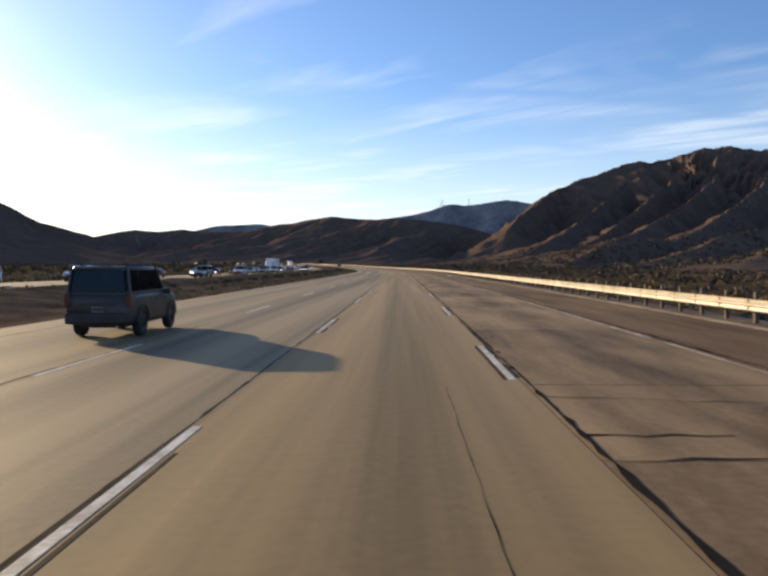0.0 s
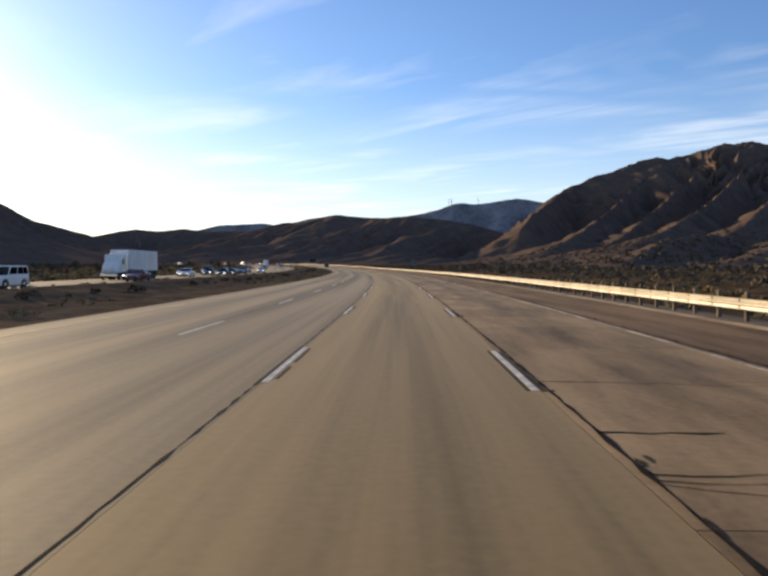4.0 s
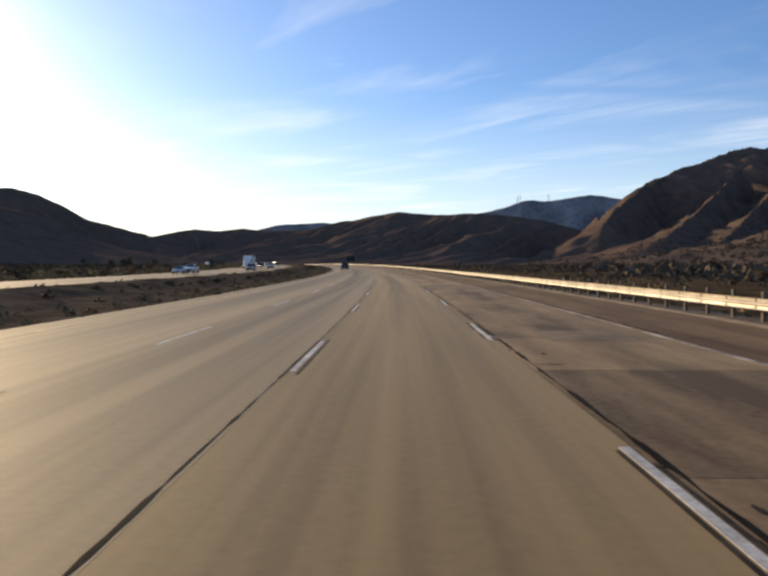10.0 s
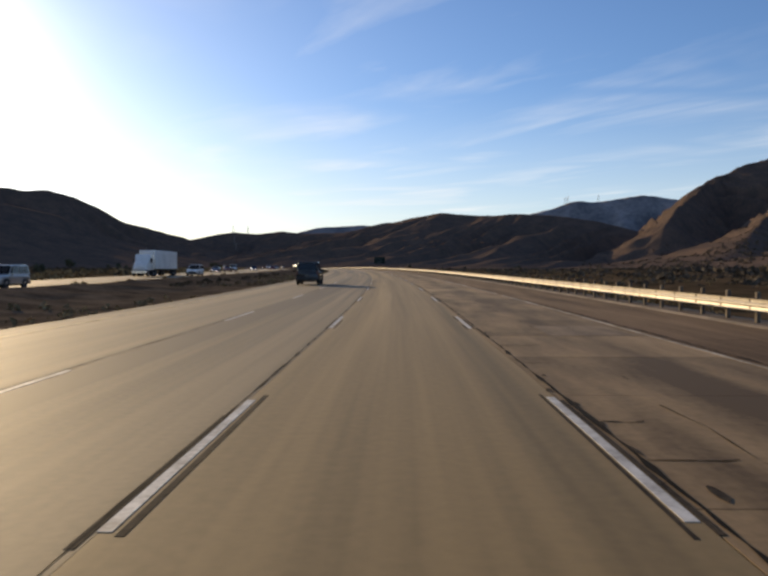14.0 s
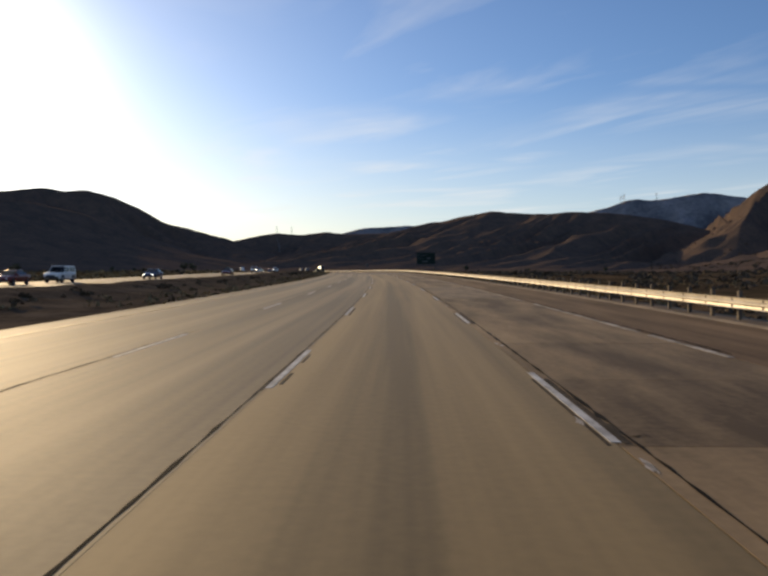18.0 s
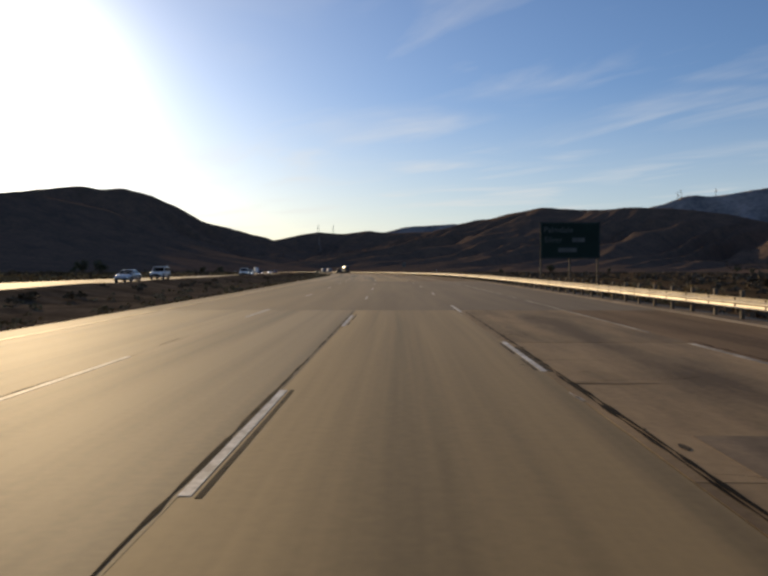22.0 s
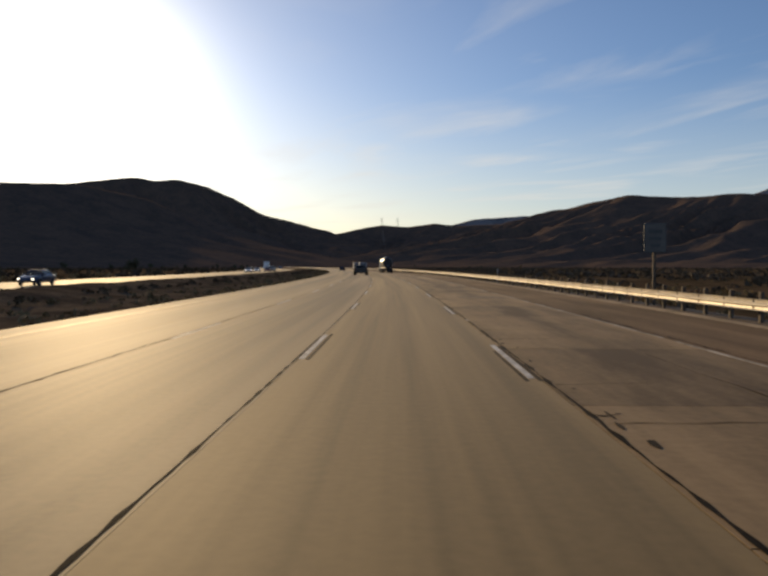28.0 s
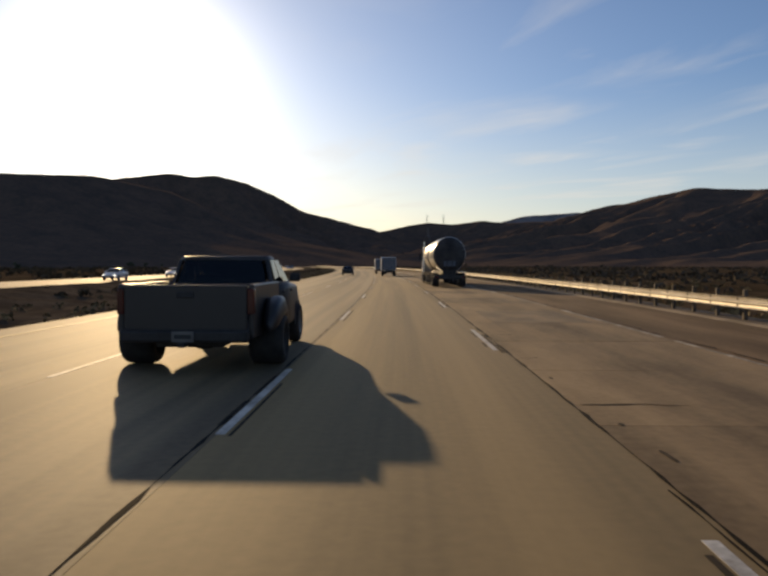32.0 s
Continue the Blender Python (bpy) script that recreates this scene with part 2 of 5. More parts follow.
def clear_glass(name, tint):
    """Thin window glass: looked through, with a sheen that grows at a grazing view."""
    m = bpy.data.materials.new(name)
    m.use_nodes = True
    n, l = m.node_tree.nodes, m.node_tree.links
    n.remove(n["Principled BSDF"])
    see, shine, blend, fres = n.new("ShaderNodeBsdfTransparent"), n.new("ShaderNodeBsdfGlossy"), n.new("ShaderNodeMixShader"), n.new("ShaderNodeFresnel")
    see.inputs["Color"].default_value = (*tint, 1)
    shine.inputs["Roughness"].default_value = 0.04
    l.new(fres.outputs[0], blend.inputs[0])
    l.new(see.outputs[0], blend.inputs[1])
    l.new(shine.outputs[0], blend.inputs[2])
    l.new(blend.outputs[0], n["Material Output"].inputs["Surface"])
    return m


GLASS_CLEAR = clear_glass("clear car glass", (0.72, 0.76, 0.78))
GLASS_DARK = clear_glass("dark tinted car glass", (0.2, 0.21, 0.22))
SEAT = material("dark seat cloth", (0.02, 0.019, 0.018), (0.045, 0.042, 0.04), size=0.3, fine=0.02, rough=0.9, gloss=0.1)
RUBBER = material("tyre rubber", (0.012, 0.012, 0.012), (0.03, 0.029, 0.028), size=0.2, rough=0.85)
RIM = material("alloy rim", (0.28, 0.28, 0.28), (0.45, 0.45, 0.45), size=0.3, rough=0.35, metal=0.9)
RIM_DARK = material("dusty dark rim", (0.05, 0.05, 0.05), (0.09, 0.09, 0.09), size=0.3, rough=0.5, metal=0.5)
TRIM = material("dark trim plastic", (0.012, 0.012, 0.013), (0.028, 0.028, 0.03), size=0.3, rough=0.6)
CHROME = material("chrome", (0.6, 0.6, 0.6), (0.75, 0.75, 0.75), size=0.3, rough=0.15, metal=1.0)
PLATE = material("number plate", (0.09, 0.09, 0.09), (0.14, 0.14, 0.135), size=0.1, rough=0.5)
RED_LENS = material("red lamp lens", (0.05, 0.007, 0.006), (0.08, 0.009, 0.008), size=0.2, rough=0.2)
CLEAR_LENS = material("clear lamp lens", (0.6, 0.6, 0.58), (0.8, 0.8, 0.78), size=0.2, rough=0.12)
HEADLIGHT = lamp_material("lit headlamp", (1.0, 0.93, 0.8), 6.0)
# The sign faces away from the sun: shade is put into this dark green.
SIGN_GREEN = material("sign green", (0.006, 0.017, 0.014), (0.009, 0.024, 0.019), size=1.5, rough=0.75, gloss=0.2)
SIGN_WHITE = material("sign white", (0.55, 0.55, 0.53), (0.72, 0.72, 0.70), size=0.8, rough=0.45)
SIGN_BACK = material("bare aluminium", (0.35, 0.35, 0.35), (0.5, 0.5, 0.5), size=0.6, rough=0.5, metal=0.7)
# Pale lettering coloured almost black, standing in for shade on a backlit sign.
SIGN_PALE_SHADED = material("weathered sign lettering", (0.035, 0.042, 0.044), (0.06, 0.068, 0.068), size=0.8, rough=0.5)
# Panel grey lowered to hold the shade of a sign with the sun behind.
SIGN_SHADE_GREY = material("weathered grey sign", (0.075, 0.074, 0.07), (0.115, 0.112, 0.105), size=0.6, rough=0.5)
INK = material("sign lettering black", (0.02, 0.02, 0.02), (0.04, 0.04, 0.04), size=0.3, rough=0.6)
LATTICE = material("pylon steel", (0.16, 0.16, 0.16), (0.26, 0.26, 0.26), size=2.0, rough=0.6, metal=0.4)


def car_paint(name, colour, rough=0.22, metal=0.3):
    return material(name, tuple(c * 0.85 for c in colour), colour, size=0.8, fine=0.05, rough=rough, metal=metal, gloss=0.6)


BLACK = car_paint("black car paint", (0.016, 0.016, 0.018), rough=0.42, metal=0.0)
CHARCOAL = car_paint("charcoal car paint", (0.04, 0.042, 0.045))
WHITE = car_paint("white car paint", (0.75, 0.75, 0.73), metal=0.0)
SILVER = car_paint("silver car paint", (0.45, 0.46, 0.47), metal=0.6)
RED = car_paint("red car paint", (0.16, 0.022, 0.018))
BLUE = car_paint("blue car paint", (0.03, 0.05, 0.11))
BOX_WHITE = material("white trailer panel", (0.62, 0.62, 0.60), (0.8, 0.8, 0.78), size=2.5, fine=0.2, rough=0.4)
# Rear panels turned from the sun: blue-grey shade put into the base colour.
SHADE_GREY = material("blue-grey truck door", (0.055, 0.072, 0.1), (0.085, 0.105, 0.14), size=1.0, fine=0.1, rough=0.5)
# Backlit rear of the tanker: its shade is painted in as a dark colour.
TANK_END = material("dusty dark tank end", (0.025, 0.024, 0.026), (0.055, 0.052, 0.05), size=0.8, fine=0.1, rough=0.7)
TANK = material("polished tank steel", (0.3, 0.3, 0.29), (0.46, 0.45, 0.43), size=1.5, fine=0.2, rough=0.28, metal=0.9)

# ---------------------------------------------------------------- mesh helpers


def mesh_of(name, bm, mat, smooth=False):
    me = bpy.data.meshes.new(name)
    bm.to_mesh(me)
    bm.free()
    me.materials.append(mat)
    if smooth:
        for p in me.polygons:
            p.use_smooth = True
    return me


def part(name, bm, mat, parent, label="", smooth=False):
    ob = new(name, mesh_of(name, bm, mat, smooth))
    ob.parent = parent
    if label:
        ob["label"] = label
    return ob


def thing(name, label, category, group="", kind=""):
    return tagged(new(name), label, category, group, kind)


def box(x0, x1, y0, y1, z0, z1, bevel=0.0, segments=2):
    bm = bmesh.new()
    v = [bm.verts.new((x, y, z)) for x in (x0, x1) for y in (y0, y1) for z in (z0, z1)]
    for f in ((0, 1, 3, 2), (4, 6, 7, 5), (0, 4, 5, 1), (2, 3, 7, 6), (0, 2, 6, 4), (1, 5, 7, 3)):
        bm.faces.new([v[i] for i in f])
    if bevel:
        bmesh.ops.bevel(bm, geom=bm.edges[:], offset=bevel, segments=segments, affect="EDGES", profile=0.5)
    return bm


def tube(a, b, r0, r1=None, sides=12):
    """A tapered rod from a to b."""
    bm = bmesh.new()
    a, b = Vector(a), Vector(b)
    r1 = r0 if r1 is None else r1
    bmesh.ops.create_cone(bm, cap_ends=True, segments=sides, radius1=r0, radius2=r1, depth=(b - a).length)
    m = Matrix.Translation((a + b) / 2) @ (b - a).to_track_quat("Z", "Y").to_matrix().to_4x4()
    bmesh.ops.transform(bm, matrix=m, verts=bm.verts[:])
    return bm


def joined(*bms):
    out = bmesh.new()
    for b in bms:
        me = bpy.data.meshes.new("tmp")
        b.to_mesh(me)
        b.free()
        out.from_mesh(me)
        bpy.data.meshes.remove(me)
    return out


def raw_mesh(name, verts, faces, mat, uv=None, smooth=False):
    me = bpy.data.meshes.new(name)
    me.from_pydata([tuple(v) for v in verts], [], [tuple(f) for f in faces])
    if uv is not None:
        layer = me.uv_layers.new(name="UVMap")
        idx = np.empty(len(me.loops), dtype=np.int32)
        me.loops.foreach_get("vertex_index", idx)
        layer.data.foreach_set("uv", np.asarray(uv, dtype=np.float32)[idx].ravel())
    me.materials.append(mat)
    if smooth:
        me.polygons.foreach_set("use_smooth", np.ones(len(me.polygons), dtype=bool))
    me.update()
    return me


def sweep(name, s0, s1, step, profile, mat, wobble=0.0, closed=False):
    """A strip along the road with the cross-section profile of (d, z)."""
    n = max(2, int(round((s1 - s0) / step)) + 1)
    stations = np.linspace(s0, s1, n)
    k = len(profile)
    verts, uv, faces = [], [], []
    for i, s in enumerate(stations):
        h = turn(s)
        c = at(s)
        for j, (d, z) in enumerate(profile):
            dz = wobble * noise.noise((s * 0.21, d * 0.7, 3.1)) if wobble else 0.0
            verts.append((c.x + math.cos(h) * d, c.y + math.sin(h) * d, c.z + z + dz))
            uv.append((d, s))
    for i in range(n - 1):
        for j in range(k if closed else k - 1):
            j2 = (j + 1) % k
            faces.append((i * k + j, i * k + j2, (i + 1) * k + j2, (i + 1) * k + j))
    if closed:
        faces.append(tuple(range(k))[::-1])
        faces.append(tuple((n - 1) * k + j for j in range(k)))
    return raw_mesh(name, verts, faces, mat, uv)


def slab(name, s0, s1, d0, d1, top, thick, mat, step=8.0):
    return sweep(name, s0, s1, step, [(d0, top), (d1, top), (d1, top - thick), (d0, top - thick)], mat, closed=True)


def structure(name, me, label, category):
    return tagged(new(name, me), label, category, kind="structure")

# ---------------------------------------------------------------- ground, hills
RAIL_D = 9.9          # guard rail on the outer verge
ROAD_END = 2300.0

# one valley floor to the horizon
cells = 150
span = 14000.0
gv, gf = [], []
for i in range(cells + 1):
    for j in range(cells + 1):
        x, y = -span / 2 + span * i / cells, -span / 2 + 2200 + span * j / cells
        near = np.argmin((_X[::20] - x) ** 2 + (_Y[::20] - y) ** 2)
        gv.append((x, y, _Z[::20][near] - 0.75 + 0.12 * noise.noise((x * 0.004, y * 0.004, 0))))
for i in range(cells):
    for j in range(cells):
        a = i * (cells + 1) + j
        gf.append((a, a + cells + 1, a + cells + 2, a + 1))
structure("ground", raw_mesh("ground", gv, gf, PLAIN), "flat valley floor of dry brown scrub", "ground")


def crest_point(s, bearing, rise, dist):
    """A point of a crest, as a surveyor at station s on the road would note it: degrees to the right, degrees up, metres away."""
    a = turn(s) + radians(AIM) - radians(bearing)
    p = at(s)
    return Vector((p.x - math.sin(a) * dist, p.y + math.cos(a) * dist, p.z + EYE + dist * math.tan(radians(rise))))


def hill(label, crest, front, behind, mat, seed, nu=260, nv=56, spurs=9.0, depth=0.32, rough=0.05, fall=1.3, scale=1.0, crag=0.2):
    """A ridge: a smooth crest line through a few points, with spurs and gullies running down both sides."""
    pts = np.array([tuple(p) for p in crest])
    run = np.concatenate([[0], np.cumsum(np.hypot(*np.diff(pts[:, :2], axis=0).T))])
    total = run[-1]
    u = np.linspace(0, total, nu)
    # smooth through the points
    k = max(2, int(nu * 0.012))
    soft = lambda a: np.convolve(np.pad(np.interp(u, run, a), k, mode="reflect", reflect_type="odd"), np.ones(2 * k + 1) / (2 * k + 1), mode="valid")
    X, Y = soft(pts[:, 0]), soft(pts[:, 1])
    k = max(2, int(nu * 0.012))
    Z = soft(pts[:, 2])
    tx, ty = np.gradient(X), np.gradient(Y)
    wide = np.ones(91) / 91
    tx = np.convolve(np.pad(tx, 45, mode="edge"), wide, mode="valid")
    ty = np.convolve(np.pad(ty, 45, mode="edge"), wide, mode="valid")
    ln = np.hypot(tx, ty)
    nx, ny = ty / ln, -tx / ln
    verts, faces = [], []
    for i in range(nu):
        ends = min(1.0, i / (nu * 0.06), (nu - 1 - i) / (nu * 0.06))
        for j in range(nv + 1):
            v = -1 + 2 * j / nv
            v = math.copysign(abs(v) ** 1.15, v)
            w = front if v > 0 else behind
            a = abs(v)
            wx, wy = X[i] + nx[i] * v * w, Y[i] + ny[i] * v * w
            warp = 0.7 * noise.noise((wx / 520 / scale, wy / 520 / scale, seed)) + 0.35 * noise.noise((wx / 170 / scale, wy / 170 / scale, seed + 3))
            ku = u[i] / total * spurs + (0.9 * a if v > 0 else -0.9 * a)
            bend = 0.8 * noise.noise((ku * 0.7, a * 2.6, seed)) + 0.25 * noise.noise((ku * 2.3, a * 6.0, seed + 4))
            r1 = 1 - abs(noise.noise((ku * 1.7 + bend + warp + seed, a * 1.1 + warp * 0.4, seed * 1.7))) * 2
            r2 = 1 - abs(noise.noise((wx / 260 / scale + warp, wy / 260 / scale - warp, seed + 9))) * 2
            r3 = noise.fractal((wx / 110 / scale, wy / 110 / scale, seed), 0.8, 2.1, 5)
            env = min(1.0, 3.4 * a) * (1 - a) ** 0.35
            base = (1 - a) ** fall
            cut = depth * (1.2 * (1 - r1) / 2 + (0.35 + 0.5 * a) * (1 - r2) / 2)
            z = Z[i] * (base * (1 - min(0.75, env * cut * 1.7)) + rough * r3 * (crag + 0.7 * env * (1 - a)))
            z = z * (0.25 + 0.75 * ends) - 2.5
            verts.append((wx, wy, z))
    for i in range(nu - 1):
        for j in range(nv):
            a = i * (nv + 1) + j
            faces.append((a, a + 1, a + nv + 2, a + nv + 1))
    return tagged(new("hill", raw_mesh("hill", verts, faces, mat, smooth=True)), label, "hill", kind="structure")


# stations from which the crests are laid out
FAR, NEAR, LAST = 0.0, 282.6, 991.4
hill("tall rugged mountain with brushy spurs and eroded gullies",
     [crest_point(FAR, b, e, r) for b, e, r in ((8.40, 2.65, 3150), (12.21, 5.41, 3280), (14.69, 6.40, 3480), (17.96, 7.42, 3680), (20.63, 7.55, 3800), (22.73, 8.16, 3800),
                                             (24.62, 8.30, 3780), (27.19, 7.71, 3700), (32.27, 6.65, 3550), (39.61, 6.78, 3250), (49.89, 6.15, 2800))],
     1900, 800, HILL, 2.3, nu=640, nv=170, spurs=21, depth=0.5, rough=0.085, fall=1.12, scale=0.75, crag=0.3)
hill("distant ridge tinted blue for haze",
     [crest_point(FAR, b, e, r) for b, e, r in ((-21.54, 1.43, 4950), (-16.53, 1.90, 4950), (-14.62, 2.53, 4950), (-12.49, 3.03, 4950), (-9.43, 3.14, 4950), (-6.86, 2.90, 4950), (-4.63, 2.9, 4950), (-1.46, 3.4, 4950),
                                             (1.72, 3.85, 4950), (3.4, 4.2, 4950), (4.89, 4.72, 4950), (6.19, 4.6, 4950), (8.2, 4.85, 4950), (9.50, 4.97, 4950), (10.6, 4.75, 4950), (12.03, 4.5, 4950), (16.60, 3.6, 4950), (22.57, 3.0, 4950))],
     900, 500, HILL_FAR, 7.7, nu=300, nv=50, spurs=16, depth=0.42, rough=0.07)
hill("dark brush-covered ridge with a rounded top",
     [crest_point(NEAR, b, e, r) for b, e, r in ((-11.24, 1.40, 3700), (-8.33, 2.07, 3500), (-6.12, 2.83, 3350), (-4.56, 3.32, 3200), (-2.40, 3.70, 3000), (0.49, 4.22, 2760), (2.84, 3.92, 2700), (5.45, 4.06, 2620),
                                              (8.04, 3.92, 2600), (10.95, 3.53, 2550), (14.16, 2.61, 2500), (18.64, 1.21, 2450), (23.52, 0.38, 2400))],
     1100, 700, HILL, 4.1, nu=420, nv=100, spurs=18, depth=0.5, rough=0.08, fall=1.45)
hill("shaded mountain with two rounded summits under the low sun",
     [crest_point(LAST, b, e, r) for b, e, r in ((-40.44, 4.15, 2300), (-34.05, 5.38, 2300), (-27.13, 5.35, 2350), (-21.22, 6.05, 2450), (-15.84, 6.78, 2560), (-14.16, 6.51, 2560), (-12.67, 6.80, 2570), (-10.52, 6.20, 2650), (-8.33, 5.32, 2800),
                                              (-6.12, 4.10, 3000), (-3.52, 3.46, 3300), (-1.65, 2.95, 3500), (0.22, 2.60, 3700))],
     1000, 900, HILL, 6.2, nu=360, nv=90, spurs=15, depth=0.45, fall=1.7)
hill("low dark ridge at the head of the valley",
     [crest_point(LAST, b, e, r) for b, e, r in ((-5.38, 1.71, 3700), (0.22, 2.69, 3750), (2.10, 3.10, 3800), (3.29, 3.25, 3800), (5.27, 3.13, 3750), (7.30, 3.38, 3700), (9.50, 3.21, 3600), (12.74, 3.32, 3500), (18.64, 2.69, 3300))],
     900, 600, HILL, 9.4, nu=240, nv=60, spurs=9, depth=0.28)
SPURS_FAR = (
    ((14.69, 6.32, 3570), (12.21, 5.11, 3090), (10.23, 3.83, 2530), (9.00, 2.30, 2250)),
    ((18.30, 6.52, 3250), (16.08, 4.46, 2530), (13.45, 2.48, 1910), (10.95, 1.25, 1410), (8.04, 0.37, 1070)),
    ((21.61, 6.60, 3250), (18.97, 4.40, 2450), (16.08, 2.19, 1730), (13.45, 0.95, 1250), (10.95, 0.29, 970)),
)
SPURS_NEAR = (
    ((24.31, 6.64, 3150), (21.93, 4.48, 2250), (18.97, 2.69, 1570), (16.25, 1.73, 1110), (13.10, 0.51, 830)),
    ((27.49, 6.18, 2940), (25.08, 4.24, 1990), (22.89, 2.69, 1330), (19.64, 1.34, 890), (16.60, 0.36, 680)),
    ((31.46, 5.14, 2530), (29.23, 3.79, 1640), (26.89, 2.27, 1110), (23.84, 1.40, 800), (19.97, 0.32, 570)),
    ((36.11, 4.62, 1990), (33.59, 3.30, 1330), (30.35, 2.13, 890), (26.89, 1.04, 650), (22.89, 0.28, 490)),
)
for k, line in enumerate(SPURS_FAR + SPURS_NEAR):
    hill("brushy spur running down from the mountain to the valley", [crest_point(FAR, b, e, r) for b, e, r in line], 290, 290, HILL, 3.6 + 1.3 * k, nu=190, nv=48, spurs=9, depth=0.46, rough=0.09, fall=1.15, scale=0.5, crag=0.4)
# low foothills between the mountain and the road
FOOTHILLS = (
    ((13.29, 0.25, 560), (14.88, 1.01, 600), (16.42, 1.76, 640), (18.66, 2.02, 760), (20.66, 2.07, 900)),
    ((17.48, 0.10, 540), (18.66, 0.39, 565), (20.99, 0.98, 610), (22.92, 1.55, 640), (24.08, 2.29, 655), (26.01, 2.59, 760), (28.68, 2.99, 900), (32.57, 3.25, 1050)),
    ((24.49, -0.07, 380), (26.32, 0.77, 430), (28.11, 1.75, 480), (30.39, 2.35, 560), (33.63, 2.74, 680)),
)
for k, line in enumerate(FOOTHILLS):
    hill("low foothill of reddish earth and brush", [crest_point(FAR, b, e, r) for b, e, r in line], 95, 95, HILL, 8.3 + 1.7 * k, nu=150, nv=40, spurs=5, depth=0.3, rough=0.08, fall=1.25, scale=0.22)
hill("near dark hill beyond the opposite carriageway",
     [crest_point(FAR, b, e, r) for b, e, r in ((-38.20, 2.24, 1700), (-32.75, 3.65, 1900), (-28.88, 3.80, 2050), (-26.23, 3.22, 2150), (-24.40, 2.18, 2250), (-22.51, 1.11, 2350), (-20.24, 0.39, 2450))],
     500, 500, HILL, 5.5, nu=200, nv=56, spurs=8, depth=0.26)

# ---------------------------------------------------------------- carriageways
L2, L3, R2 = -5.06, -8.85, 5.68
B0, B1 = 713.0, 765.0   # a short bridge with a darker deck
structure("road_bed", sweep("road_bed", -350, ROAD_END, 10, [(-60, -0.95), (-44, -0.42), (-22.6, -0.4), (-20.5, -0.45), (-16.5, -0.45), (-13.0, -0.4), (-9.96, -0.16), (-9.6, -0.10), (9.0, -0.10), (9.1, -0.08), (11.2, -0.12), (16, -0.85)], DIRT), "graded dirt embankment under the freeway", "embankment")
for a, b, mat, word in ((-120, B0, CONCRETE, "worn tan concrete"), (B0, B1, DECK, "dark bridge deck"), (B1, ROAD_END, CONCRETE, "worn tan concrete")):
    for d0, d1 in ((-1.83, 1.83), (L2, -1.83), (L3, L2)):
        structure("lane", slab("lane", a, b - 0.02, d0 + 0.002, d1 - 0.002, 0.0, 0.2, CONCRETE_TAN if mat is CONCRETE and d1 > 0 else mat), word + " traffic lane with faint wheel tracks", "road lane")
    structure("inner_shoulder", slab("inner_shoulder", a, b - 0.02, -9.95, L3 - 0.006, -0.003, 0.2, mat), word + " inner shoulder beside the median", "shoulder")
    structure("outer_shoulder", slab("outer_shoulder", a, b - 0.02, R2 + 0.006, 9.1, -0.004, 0.2, ASPHALT if mat is CONCRETE else DECK), "dark stained asphalt shoulder beside the guard rail", "shoulder")
structure("truck_lane_deck", slab("lane", B0, B1 - 0.02, 1.836, R2 - 0.006, 0.0, 0.2, DECK), "dark bridge deck traffic lane", "road lane")
structure("truck_lane_far", slab("lane", 1150.0, ROAD_END, 1.836, R2 - 0.006, 0.0, 0.2, CONCRETE), "worn tan concrete outer lane", "road lane")
structure("truck_lane_start", slab("lane", -120, -4.02, 1.836, R2 - 0.006, 0.0, 0.2, CONCRETE), "worn tan concrete outer lane", "road lane")
structure("median", sweep("median", -350, ROAD_END, 2.5, [(-23.4, -0.3), (-22.2, -0.12), (-21.2, 0.2), (-20.2, 0.40), (-19.0, 0.46), (-17.6, 0.30), (-16.0, 0.05), (-14.0, -0.12), (-11.6, -0.14), (-9.97, -0.05)], MEDIAN_DIRT, wobble=0.16), "low dark dirt berm of the median", "median")
# the opposite carriageway
structure("opposite_road", slab("opposite_road", -300, ROAD_END, -41.5, -23.2, -0.2, 0.25, CONCRETE, 10), "pale concrete carriageway of the opposite direction", "road")
structure("pavement_edge", sweep("pavement_edge", -120, ROAD_END, 3.0, [(9.11, -0.04), (9.35, -0.005), (9.7, -0.02)], SAND, wobble=0.04), "pale sandy strip along the edge of the shoulder", "verge")
structure("verge", sweep("verge", -120, ROAD_END, 3.0, [(9.71, -0.025), (10.4, -0.05), (11.6, -0.14)], DIRT, wobble=0.05), "strip of loose brown dirt under the guard rail", "verge")


# how the dashes of the other two lines, painted at another time, drift against the first
DRIFT = {"left": ([0, 40, 75], [-0.6, -0.5, 0.0]),
         "right": ([15, 112, 294, 419, 577, 725, 765, 794, 823, 886, 1500], [-7.5, -13.7, -21.1, -28.0, -31.0, -37.6, -37.9, -38.7, -39.3, -44.4, -70.0]),
         "far": ([15, 45, 205, 360, 420, 610, 1500], [7.1, 7.6, 6.6, 2.9, 2.3, 3.5, 3.5])}
PERIOD, DASH = 14.63, 4.4


def stray(s):
    """How far the outer seam and its line stray to the right of their mean."""
    return float(np.interp(s, [0, 60, 300, 500, 575, 790, 880, 920, 1300], [-0.02, 0.02, 0.0, 0.0, 0.08, 0.1, -0.04, -0.1, -0.1]))


# dark strips that border the paint, as offsets from its middle
BORDERS = {"left": ((-0.13, -0.06), (0.085, 0.15)), "right": ((-0.13, -0.07), (0.065, 0.14)), "far": ()}


rnd = random.Random(14)


